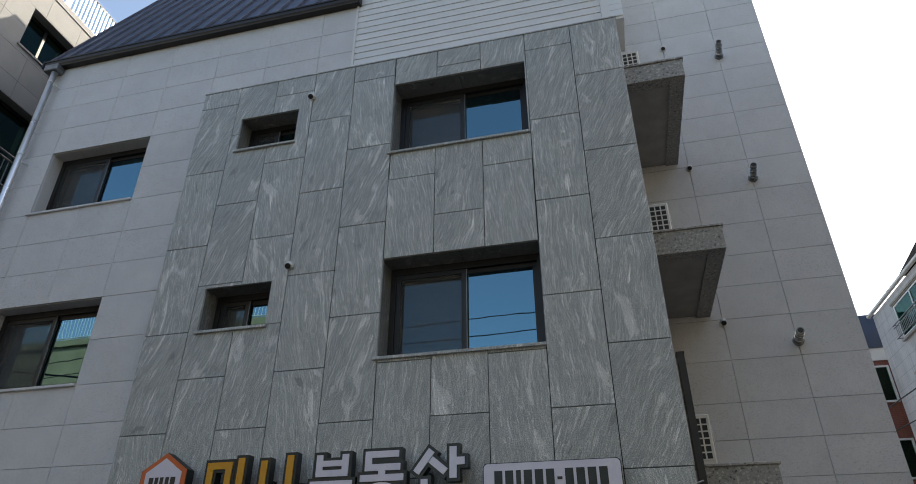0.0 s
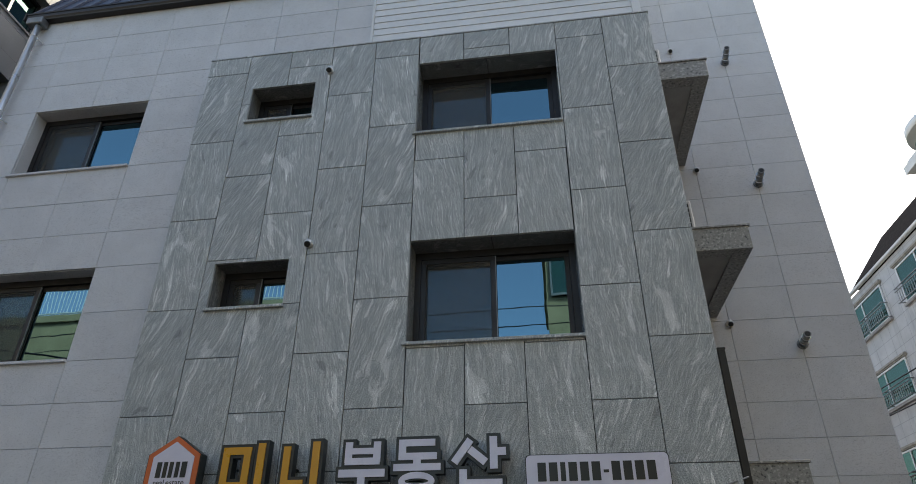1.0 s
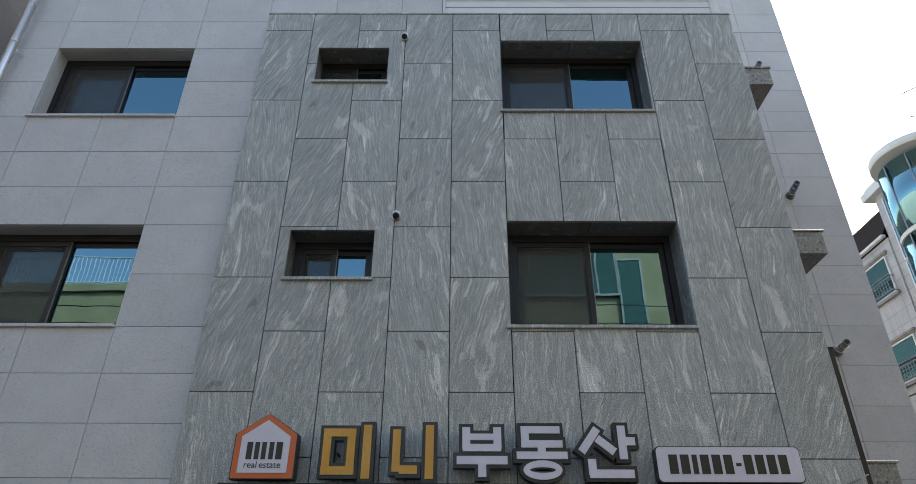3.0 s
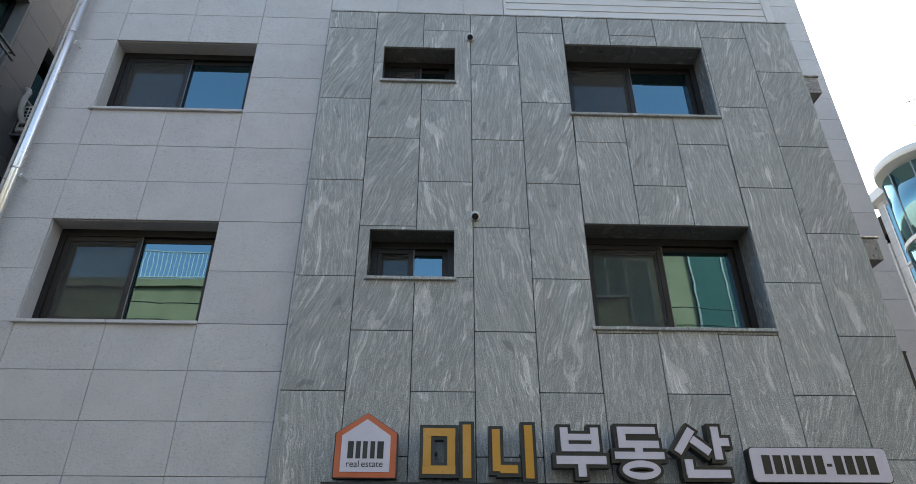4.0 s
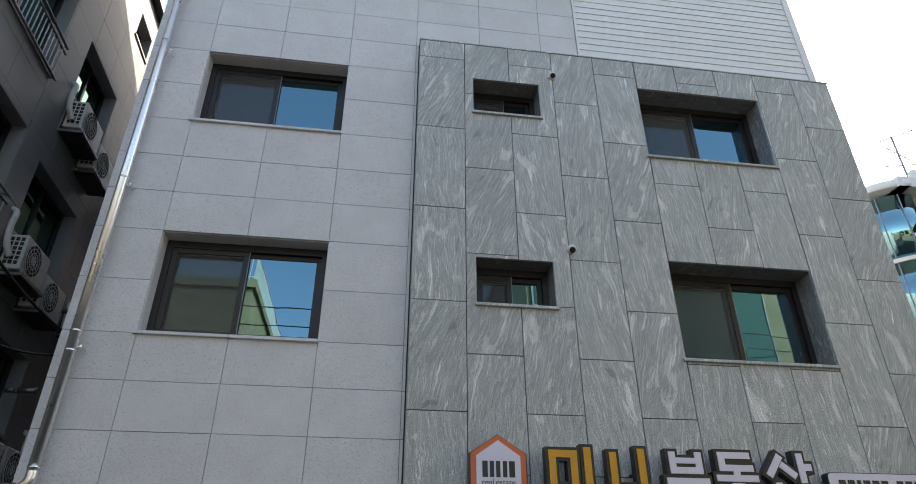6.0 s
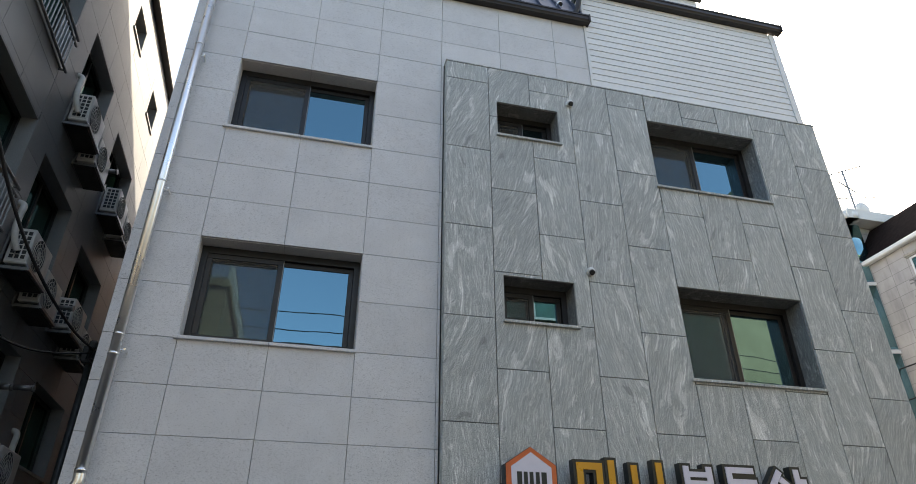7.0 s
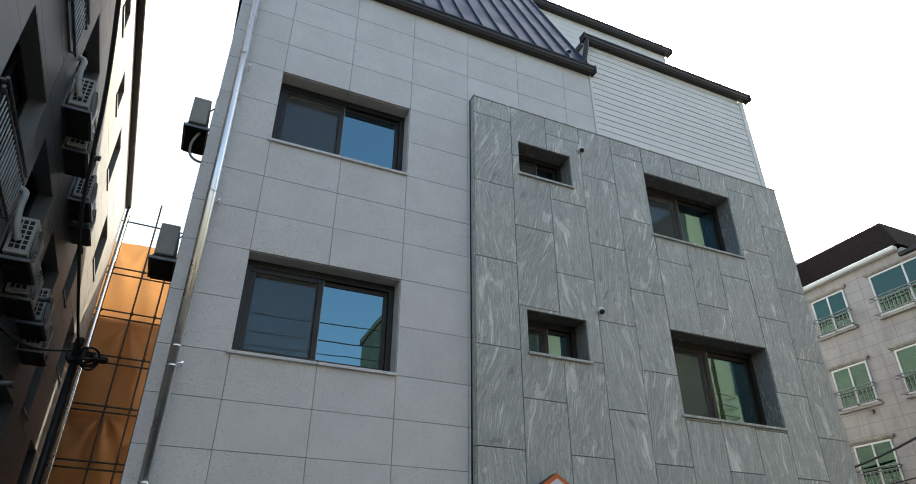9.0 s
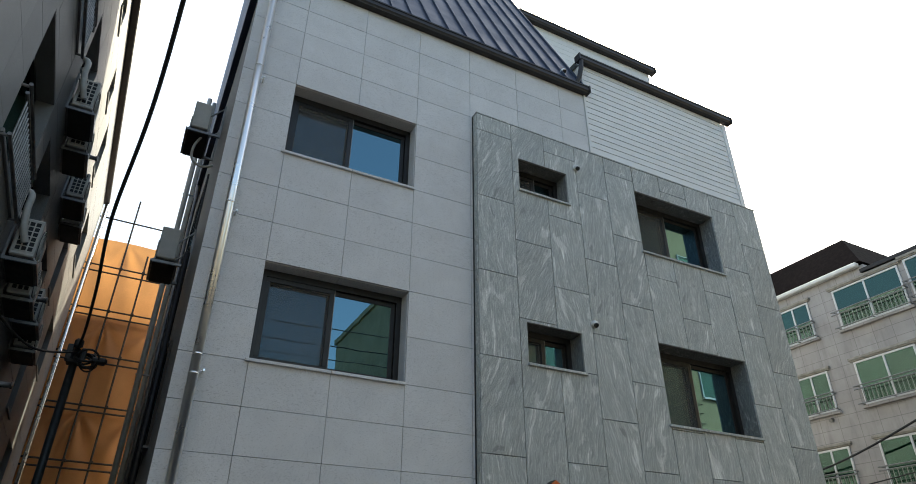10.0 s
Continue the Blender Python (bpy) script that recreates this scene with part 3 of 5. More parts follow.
# stone ledges with air conditioners at the projecting block's side
for k, z in enumerate((7.99, 5.25, 2.51)):
    lg = thing("stone_ledge", "speckled granite air conditioner ledge on the side wall", "ledge", group="stone ledges on the side wall")
    y0, y1, x1 = 7.45, 9.598, 1.43
    part("slab", boxes((GX1 - 0.03, x1 - 0.03, y0 + 0.03, y1, z + 0.03, z + 0.27)), M_CORE, lg, "plain concrete underside")
    part("fascia", boxes((GX1 - 0.02, x1, y0, y0 + 0.03, z, z + 0.30), bevel=0.003), M_SPECK, lg)
    part("fascia", boxes((x1 - 0.03, x1, y0 + 0.031, 8.55, z, z + 0.30), bevel=0.003), M_SPECK, lg)
    part("fascia", boxes((x1 - 0.03, x1, 8.555, y1, z, z + 0.30), bevel=0.003), M_SPECK, lg)
    part("fascia_return", boxes((x1 - 0.20, x1 - 0.031, y0 + 0.031, y1, z + 0.002, z + 0.028), bevel=0.002), M_SPECK, lg)
    part("fascia_return", boxes((GX1 - 0.02, x1 - 0.203, y0 + 0.031, y0 + 0.20, z + 0.002, z + 0.028), bevel=0.002), M_SPECK, lg)
    part("cap_slab", boxes((GX1 - 0.02, x1 + 0.02, y0 - 0.02, y1, z + 0.30, z + 0.325), bevel=0.003), M_SPECK, lg)
    ac_unit((0.63, 8.15, z + 0.325), 90, "air conditioners on the ledges", "white air conditioner outdoor unit on a granite ledge", bracket=False)

# dark post panel beside the grey wall
post = thing("sign_post", "flat black metal post panel beside the stone wall", "post")
part("panel", boxes((0.585, 0.655, 6.66, 6.78, 0.0, 3.75), bevel=0.004), M_BLACK, post)
part("panel_cap", boxes((0.58, 0.66, 6.655, 6.785, 3.75, 3.765)), M_BLACK, post)

# small camera and light at the roof's end
for x, y, z in ((-3.62, 6.80, 10.35),):
    vent_cap(x, y, z, "hood on the metal roof")

# down-strut from the siding gutter to the roof
strut = thing("gutter_strut", "dark brown rain elbow between the gutters", "rain pipe", kind="structure")
curve_tube("elbow", [(-3.30, WHITE_Y - 0.1, 10.63), (-3.32, WHITE_Y - 0.1, 10.45), (-3.36, WHITE_Y - 0.06, 10.2), (-3.42, WHITE_Y, 10.05)], 0.045, M_GUTTER, strut, smooth=False)


# ---- shop sign ----
def stroke_letter(at, w, h, strokes, face, name, label, rings=()):
    """A raised sign letter: strokes are x0, z0, x1, z1, thickness in the letter's cell of 1 by 1."""
    u = thing(name, label, "sign letter", at, group="raised shop sign letters")
    for grow, y0, y1, mat, pname in ((0.030, 0.0, 0.10, M_SIGNBLACK, "black_body"), (0.0, -0.012, 0.0, face, "face")):
        bm = bmesh.new()
        for i, (x0, z0, x1, z1, t) in enumerate(strokes):
            a, b = Vector((x0 * w, z0 * h)), Vector((x1 * w, z1 * h))
            d = (b - a).normalized()
            n = Vector((-d.y, d.x)) * (t * h / 2 + grow)
            a, b = a - d * grow, b + d * grow
            prism(bm, [(p.x, p.y) for p in (a - n, b - n, b + n, a + n)], y0 - 0.0008 * i, y1)
        for i, (cx, cz, rx, rz, t) in enumerate(rings):
            N = 28
            outer = [(cx * w + (rx * w + grow) * math.cos(2 * math.pi * k / N), cz * h + (rz * h + grow) * math.sin(2 * math.pi * k / N)) for k in range(N)]
            ix, iz = rx * w - t * h - grow, rz * h - t * h - grow
            inner = [(cx * w + max(ix, 0.01) * math.cos(2 * math.pi * k / N), cz * h + max(iz, 0.008) * math.sin(2 * math.pi * k / N)) for k in range(N)]
            ya = y0 - 0.0008 * (len(strokes) + i)
            v = [[bm.verts.new((x, y, z)) for x, z in ring] for ring in (outer, inner) for y in (ya, y1)]
            for k in range(N):
                j = (k + 1) % N
                for p, q in ((0, 2), (1, 3), (0, 1), (2, 3)):
                    bm.faces.new((v[p][k], v[p][j], v[q][j], v[q][k]))
        part(pname, bm, mat, u)
    for x in (0.25, 0.75):
        bm = bmesh.new()
        tube(bm, (x * w, 0.10, 0.5 * h), (x * w, GREY_Y - at[1], 0.5 * h), 0.012, 8)
        part("stand_off", bm, M_BLACK, u)
    return u


SY, SZ, SH = 6.39, 2.485, 0.42
T = 0.165
stroke_letter((-4.22, SY, SZ), 0.46, SH, [(0.0, 0.12, 0.0 + 0.62, 0.12, T), (0.0, 0.88, 0.62, 0.88, T), (0.08, 0.2, 0.08, 0.8, T), (0.54, 0.2, 0.54, 0.8, T), (0.84, -0.04, 0.84, 1.04, T * 1.05)],
              M_YELLOW, "sign_emblem", "amber and black raised frame and bar shapes on sign")
stroke_letter((-3.62, SY, SZ), 0.37, SH, [(0.12, 0.1, 0.12, 0.95, T), (0.2, 0.14, 0.62, 0.14, T), (0.9, -0.04, 0.9, 1.04, T * 1.05)],
              M_YELLOW, "sign_emblem", "amber and black raised corner and bar shapes on sign")
stroke_letter((-3.05, SY, SZ), 0.44, SH, [(0.19, 0.56, 0.19, 1.0, T), (0.81, 0.56, 0.81, 1.0, T), (0.24, 0.80, 0.76, 0.80, T * 0.8), (0.12, 0.58, 0.88, 0.58, T * 0.9), (0.0, 0.33, 1.0, 0.33, T), (0.5, 0.28, 0.5, 0.0, T)],
              M_SIGNWHITE, "sign_letter", "raised white and black Korean letter on shop sign")
stroke_letter((-2.53, SY, SZ), 0.44, SH, [(0.1, 0.95, 0.88, 0.95, T * 0.9), (0.18, 0.68, 0.18, 0.95, T), (0.1, 0.66, 0.92, 0.66, T * 0.9), (0.5, 0.44, 0.5, 0.62, T), (0.0, 0.43, 1.0, 0.43, T * 0.9)],
              M_SIGNWHITE, "sign_letter", "raised white and black Korean letter on shop sign", rings=[(0.5, 0.14, 0.38, 0.19, 0.135)])
stroke_letter((-1.98, SY, SZ), 0.49, SH, [(0.34, 0.98, 0.03, 0.50, T), (0.32, 0.78, 0.62, 0.50, T), (0.77, 0.36, 0.77, 1.04, T), (0.8, 0.72, 1.0, 0.72, T), (0.2, 0.05, 0.2, 0.36, T), (0.14, 0.07, 0.92, 0.07, T)],
              M_SIGNWHITE, "sign_letter", "raised white and black Korean letter on shop sign")

logo = thing("house_sign", "orange and white house-shaped estate agent sign", "sign", (-4.715, 6.36, 2.465))
hs = [(-0.265, 0.0), (0.265, 0.0), (0.265, 0.37), (0.0, 0.545), (-0.265, 0.37)]
part("black_body", prism(bmesh.new(), [(x * 1.04, z * 1.02 - 0.006) for x, z in hs], 0.008, 0.12), M_SIGNBLACK, logo)
part("orange_face", prism(bmesh.new(), hs, 0.0, 0.0075), M_ORANGE, logo)
part("white_face", prism(bmesh.new(), [(x * 0.80, 0.045 + z * 0.82) for x, z in hs], -0.006, -0.0005), M_SIGNWHITE, logo)
for x0, x1 in ((-0.155, -0.105), (-0.085, -0.045), (-0.025, 0.015), (0.04, 0.08), (0.10, 0.155)):
    part("dark_bar", boxes((x0, x1, -0.010, -0.0065, 0.155, 0.30)), M_SIGNBLACK, logo)
for x in (-0.15, 0.15):
    part("stand_off", boxes((x - 0.02, x + 0.02, 0.12, GREY_Y - 6.36, 0.15, 0.19)), M_BLACK, logo)


def lettering(text, size, material, parent, at, name="lettering", label=""):
    cu = bpy.data.curves.new(name, "FONT")
    cu.body, cu.size, cu.align_x, cu.extrude = text, size, "CENTER", 0.001
    tmp = bpy.data.objects.new(name, cu)
    scene.collection.objects.link(tmp)
    me = bpy.data.meshes.new_from_object(tmp.evaluated_get(bpy.context.evaluated_depsgraph_get()))
    bpy.data.objects.remove(tmp)
    me.materials.clear()
    me.materials.append(material)
    ob = new(name, me)
    ob.parent = parent
    ob.matrix_basis = pose(*at, 90, 0, 0)
    if label:
        ob["label"] = label
    return ob


for word, dx in (("real", -0.105), ("estate", 0.062)):
    lettering(word, 0.078, M_SIGNBLACK, logo, (dx, -0.0078, 0.085), label="small dark lettering")

rail_thing = thing("sign_rail", "long black metal rail under the raised sign", "sign rail")
part("beam", boxes((-5.08, 0.05, 6.37, 6.53, 2.30, 2.432), bevel=0.004), M_SIGNBLACK, rail_thing)
for x in (-4.6, -3.2, -1.8, -0.4):
    part("wall_arm", boxes((x - 0.03, x + 0.03, 6.53, GREY_Y, 2.33, 2.40)), M_BLACK, rail_thing)
for x in (-4.08, -3.5, -2.83, -2.3, -1.75):
    part("stub", boxes((x - 0.012, x + 0.012, 6.44, 6.47, 2.432, 2.50)), M_BLACK, rail_thing)
tagged(curve_tube("sign_cable", [(0.05, 6.5, 2.40), (0.25, 6.5, 2.43), (0.45, 6.56, 2.50), (0.62, 6.64, 2.56)], 0.008, M_DULLSTEEL), "thin grey cable from the sign to the post", "cable")

plate = thing("number_plate_sign", "white rounded sign board with dark bars", "sign", (-0.695, 6.40, 2.455))
PW, PH, R = 0.62, 0.29, 0.04
arc = [(sx * (PW - R) + R * math.cos(a), PH / 2 + sz * (PH / 2 - R) + R * math.sin(a)) for sx, sz, q in ((1, 1, 0), (-1, 1, 1), (-1, -1, 2), (1, -1, 3)) for a in [math.pi / 2 * (q + k / 6) for k in range(7)]]
part("board", prism(bmesh.new(), [(x * 1.012, PH / 2 + (z - PH / 2) * 1.05) for x, z in arc], 0.006, 0.10), M_SIGNBLACK, plate, "black rim and body")
part("face", prism(bmesh.new(), arc, 0.0, 0.0055), M_SIGNWHITE, plate)
x = -0.52
for k in range(11):
    w = 0.045 if k in (2, 6) else 0.075
    zc = (0.13, 0.155) if k == 6 else (0.065, 0.225)
    part("dark_bar", boxes((x, x + w, -0.004, -0.0005, *zc)), M_SIGNBLACK, plate)
    x += w + 0.026
for x in (-0.4, 0.4):
    part("stand_off", boxes((x - 0.02, x + 0.02, 0.10, GREY_Y - 6.40, 0.12, 0.17)), M_BLACK, plate)

# ---- air conditioners on the left side wall ----
for y, z in ((9.8, 8.70), (10.1, 6.34)):
    ac_unit((-9.23, y, z), -90, "air conditioners on the side wall", "outdoor unit hung on steel brackets above the alley", vents=False, gap=0.15)
curve_tube("refrigerant_hose", [(-9.3, 9.55, 8.66), (-9.38, 9.5, 8.4), (-9.36, 9.5, 8.15), (-9.2, 9.5, 8.05), (-9.02, 9.5, 8.12)], 0.022, M_WHITEPIPE)
tagged(bpy.data.objects["refrigerant_hose"], "grey insulated hose looping from the outdoor unit", "hose")
side_pipe = thing("wall_pipes", "dull grey pipes running up the side wall", "pipe", group="")
for x, y, r, mat, top in ((-9.30, 13.4, 0.055, M_WHITEPIPE, 12.6), (-9.18, 13.5, 0.05, M_WHITEPIPE, 12.6), (-9.08, 13.2, 0.04, M_DULLSTEEL, 10.2), (-9.10, 9.0, 0.04, M_BLACK, 6.2)):
    bm = bmesh.new()
    tube(bm, (x, y, 0.0), (x, y, top), r, 12)
    part("pipe", bm, mat, side_pipe, smooth=True)
for z in (3.0, 5.6, 8.2, 9.8):
    part("clamp", boxes((-9.37, -9.0, 13.44, 13.47, z, z + 0.03)), M_DULLSTEEL, side_pipe)


def side_window(number, y0, y1, z0, z1):
    """A window of the alley side, with bright aluminium frame and coated glass, flush in the grey stone."""
    w = thing("window_%d" % number, "bright framed window in the grey alley side wall", "window", kind="structure")
    X, t = -9.02, 0.05
    part("window_frame", boxes((X - 0.035, X - 0.002, y0, y1, z1 - t, z1), (X - 0.035, X - 0.002, y0, y1, z0, z0 + t), (X - 0.035, X - 0.002, y0, y0 + t, z0 + t, z1 - t), (X - 0.035, X - 0.002, y1 - t, y1, z0 + t, z1 - t)), M_FRAME, w)
    m = (y0 + y1) / 2
    for a, b in ((y0 + t, m - 0.02), (m + 0.02, y1 - t)):
        part("pane", boxes((X - 0.02, X - 0.012, a, b, z0 + t, z1 - t)), M_GLASS, w, "coated glass pane")
    part("mullion", boxes((X - 0.03, X - 0.004, m - 0.02, m + 0.02, z0 + t, z1 - t)), M_FRAME, w)
    part("window_sill", boxes((X - 0.06, X - 0.001, y0 - 0.04, y1 + 0.04, z0 - 0.03, z0 - 0.001)), M_GREYTILE, w)


side_window(31, 9.9, 12.0, 6.75, 8.2)
side_window(32, 8.7, 10.4, 3.4, 4.75)


# ---- neighbour across the alley ----
NX = -11.2
before_block = set(bpy.data.objects)
NB = [  # y0, y1, z0, z1, rail
    (6.60, 8.45, 8.75, 10.55, True), (6.60, 8.50, 5.95, 7.75, True), (6.60, 8.50, 3.2, 5.0, True),
    (9.20, 10.78, 9.05, 10.32, False), (9.05, 10.80, 6.30, 7.58, False), (9.20, 10.83, 3.75, 4.95, False),
    (11.65, 13.42, 8.75, 10.03, False), (11.70, 13.55, 6.15, 7.42, False), (11.73, 13.63, 3.55, 4.85, False),
    (10.60, 11.45, 11.95, 12.62, False), (12.95, 13.75, 11.6, 12.35, False), (15.0, 16.0, 10.9, 12.2, False), (14.6, 15.6, 7.5, 8.9, False), (14.6, 15.6, 5.0, 6.3, False), (7.3, 8.55, 11.75, 12.85, False),
    (17.4, 18.9, 9.6, 11.0, False), (17.2, 18.6, 6.6, 7.9, False), (17.0, 18.4, 3.6, 4.9, False)]
NTOP = 13.45
holes = [(a, b, c, d) for a, b, c, d, r in NB]
neighbour = solid("neighbour_wall", boxes(*[(NX - 0.3, NX - 0.025, a, b, c, d) for a, b, c, d in cut((5.0, 21.0, 0.0, NTOP), holes)]), M_JOINT, "neighbouring apartment block wall in grey stone tiles", "wall")
solid("neighbour_body", boxes((NX - 9.0, NX - 0.8, 5.0, 21.0, 0.0, NTOP)), M_CORE, "body of the neighbouring apartment block", "wall")
solid("neighbour_roof", boxes((NX - 9.2, NX + 0.02, 4.9, 21.1, NTOP, NTOP + 0.15)), M_GREYTILE, "flat roof edge of the neighbouring block", "roof")
solid("neighbour_front", boxes((NX - 0.8, NX - 0.3, 5.0, 5.2, 0.0, NTOP)), M_GREYTILE, "front wall of the neighbouring block", "wall")
solid("neighbour_end", boxes((NX - 0.8, NX, 21.0, 21.12, 0.0, NTOP)), M_GREYTILE, "end wall of the neighbouring block", "wall")
for i, (a, b, c, d, rail) in enumerate(NB):
    w = thing("window_%d" % (i + 41), "dark sliding window in the grey neighbouring wall", "window", kind="structure")
    part("lining", boxes((NX - 0.32, NX - 0.002, a, a + 0.02, c, d), (NX - 0.32, NX - 0.002, b - 0.02, b, c, d), (NX - 0.32, NX - 0.002, a + 0.02, b - 0.02, d - 0.02, d)), M_GREYTILE, w)
    part("window_sill", boxes((NX - 0.32, NX + 0.03, a - 0.02, b + 0.02, c - 0.03, c + 0.02), bevel=0.004), M_GREYTILE, w, "stone sill")
    m = (a + b) / 2
    part("window_frame", boxes((NX - 0.30, NX - 0.22, a + 0.02, b - 0.02, d - 0.08, d - 0.02), (NX - 0.30, NX - 0.22, a + 0.02, b - 0.02, c + 0.02, c + 0.07), (NX - 0.30, NX - 0.22, a + 0.02, a + 0.07, c + 0.07, d - 0.08), (NX - 0.30, NX - 0.22, b - 0.07, b - 0.02, c + 0.07, d - 0.08), (NX - 0.29, NX - 0.23, m - 0.03, m + 0.03, c + 0.07, d - 0.08)), M_FRAME, w, "dark bronze frame")
    for p, q in ((a + 0.07, m - 0.03), (m + 0.03, b - 0.07)):
        part("pane", boxes((NX - 0.27, NX - 0.265, p, q, c + 0.07, d - 0.08)), M_NEARGLASS, w, "greenish glass")
    if rail:
        top = c + 0.62
        fr = bmesh.new()
        for z in (c - 0.05, top - 0.12, top):
            tube(fr, (NX + 0.09, a - 0.05, z), (NX + 0.09, b + 0.05, z), 0.022, 8)
        for y in (a, b):
            for z in (c - 0.05, top):
                tube(fr, (NX - 0.01, y, z), (NX + 0.10, y, z), 0.018, 8)
        rl = part("rail", fr, M_DULLSTEEL, w, "dull steel window rail")
        k = a + 0.08
        while k < b - 0.02:
            bm = bmesh.new()
            tube(bm, (NX + 0.09, k, c - 0.04), (NX + 0.09, k, top - 0.12), 0.011, 6)
            part("bar", bm, M_DULLSTEEL, rl)
            k += 0.105
for y, z in ((9.35, 8.25), (10.2, 8.05), (12.0, 8.15), (12.85, 8.05), (9.1, 5.55), (9.95, 5.35), (11.5, 5.55), (12.3, 5.35), (9.6, 2.9), (10.5, 2.9)):
    ac_unit((NX + 0.06, y + 0.22, z + 0.05), 90, "air conditioners on the neighbouring wall", "white outdoor unit on a steel wall bracket")
for y, z in ((9.0, 8.45), (8.75, 5.8), (11.3, 3.2)):
    h = curve_tube("refrigerant_hose", [(NX + 0.2, y + 0.12, z), (NX + 0.14, y + 0.05, z + 0.18), (NX + 0.1, y + 0.06, z + 0.45), (NX + 0.08, y + 0.12, z + 0.7), (NX - 0.02, y + 0.14, z + 0.76)], 0.045, M_WHITEPIPE)
    tagged(h, "white insulated hose bent up into the wall", "hose", "hoses on the neighbouring wall")
for y, z in ((10.95, 8.6), (10.95, 5.85), (10.4, 4.35), (8.6, 3.5)):
    v = thing("boiler_flue", "ribbed dark steel flue on the neighbouring wall", "flue", (NX, y, z), group="flues on the neighbouring wall")
    for a, b, r in ((0.0, 0.14, 0.045), (0.14, 0.18, 0.055), (0.18, 0.42, 0.04), (0.42, 0.45, 0.05)):
        bm = bmesh.new()
        tube(bm, (a, 0, 0.0), (b, 0, 0.0), r, 12)
        part("tube", bm, M_DULLSTEEL, v, smooth=True)
gn = thing("neighbour_gutter", "dark eaves gutter of the neighbouring block", "gutter", kind="structure")
part("trough", boxes((NX - 0.01, NX + 0.16, 9.6, 21.1, NTOP - 0.20, NTOP - 0.02), bevel=0.02), M_GUTTER, gn)
bm = bmesh.new()
tube(bm, (NX + 0.12, 21.05, 0.0), (NX + 0.10, 21.05, NTOP - 0.2), 0.06, 14)
part("tube", bm, M_STEEL, gn, "steel rain pipe", smooth=True)
rr = thing("roof_railing", "stainless steel railing on the neighbouring flat roof", "railing")
fr = bmesh.new()
for z in (0.25, 1.15):
    tube(fr, (NX - 0.1, 5.1, NTOP + z), (NX - 0.1, 11.0, NTOP + z), 0.03, 8)
part("rail", fr, M_STEEL, rr)
k = 5.2
while k < 11:
    bm = bmesh.new()
    tube(bm, (NX - 0.1, k, NTOP + (0.14 if round(k / 0.11) % 10 == 0 else 0.25)), (NX - 0.1, k, NTOP + 1.15), 0.014, 6)
    part("bar", bm, M_STEEL, rr)
    k += 0.11
bm = bmesh.new()
for k in (5.2, 6.5, 8.0, 9.5, 10.95):
    tube(bm, (NX - 0.1, k, NTOP + 0.14), (NX - 0.1, k, NTOP + 1.15), 0.025, 8)
part("post", bm, M_STEEL, rr)

# the block stands at a slight angle to the alley
TURN = Matrix.Translation((NX, 8.0, 0)) @ Matrix.Rotation(radians(1.8), 4, "Z") @ Matrix.Translation((-NX, -8.0, 0))
for ob in set(bpy.data.objects) - before_block:
    if ob.parent is None:
        ob.matrix_basis = TURN @ ob.matrix_basis

# ---- scaffold with orange sheets at the alley's end ----
SCY = 21.8
scaffold = thing("scaffold", "rusty tube scaffold hung with orange tarpaulin sheets", "scaffold")
SHEETS = ((9.46, 12.37), (6.57, 9.53), (3.63, 6.67), (0.1, 3.7))
for k, (z0, z1) in enumerate(SHEETS):
    bm = bmesh.new()
    nx, nz = 90, 40
    rnd = random.Random(40 + k)
    # pleats fan out from the points where the sheet is tied
    ties = [(-12.6, 0.8), (-11.7, 0.6), (-10.62 + rnd.uniform(-0.06, 0.06), 1.0), (-9.2, 0.7)]
    pleat = [(rnd.uniform(7, 11), rnd.uniform(0, 6.28)) for _ in ties]
    soft = 0.45 if k == 0 else 1.0
    grid = []
    for j in range(nz + 1):
        row = []
        for i in range(nx + 1):
            x, f = -13.5 + 5.5 * i / nx, j / nz
            drop = (1 - f) * (z1 - z0)
            d = 0.0
            for (tx, amp), (freq, ph) in zip(ties, pleat):
                th = math.atan2(x - tx, drop + 0.06)
                r = math.hypot(x - tx, drop)
                d += amp * 0.20 * soft * math.cos(freq * th + ph) * math.exp(-(th / 0.75) ** 2) * min(1.0, r * 1.6) * math.exp(-r / 1.7)
            d += 0.05 * math.sin(math.pi * f) + 0.012 * math.sin(x * 8.3 + f * 5 + k) + 0.01 * math.sin(x * 3.1 - f * 9)
            sag = 0.05 * abs(math.sin((x + 10.62) * 1.8)) * (f if k else 0.4 * f)
            row.append(bm.verts.new((x, SCY - d - 0.05 * (k % 2), z0 + (z1 - z0) * f - sag)))
        grid.append(row)
    for j in range(nz):
        for i in range(nx):
            bm.faces.new((grid[j][i], grid[j][i + 1], grid[j + 1][i + 1], grid[j + 1][i]))
    part("tarpaulin", bm, M_TARP, scaffold, "creased orange tarpaulin sheet", smooth=True)
for x, top in ((-13.0, 13.6), (-11.50, 13.3), (-10.60, 13.9), (-9.92, 11.9), (-8.5, 13.6)):
    bm = bmesh.new()
    tube(bm, (x - 0.04, SCY - 0.28, 0.0), (x, SCY - 0.28, top), 0.029, 8)
    part("upright", bm, M_PIPE, scaffold)
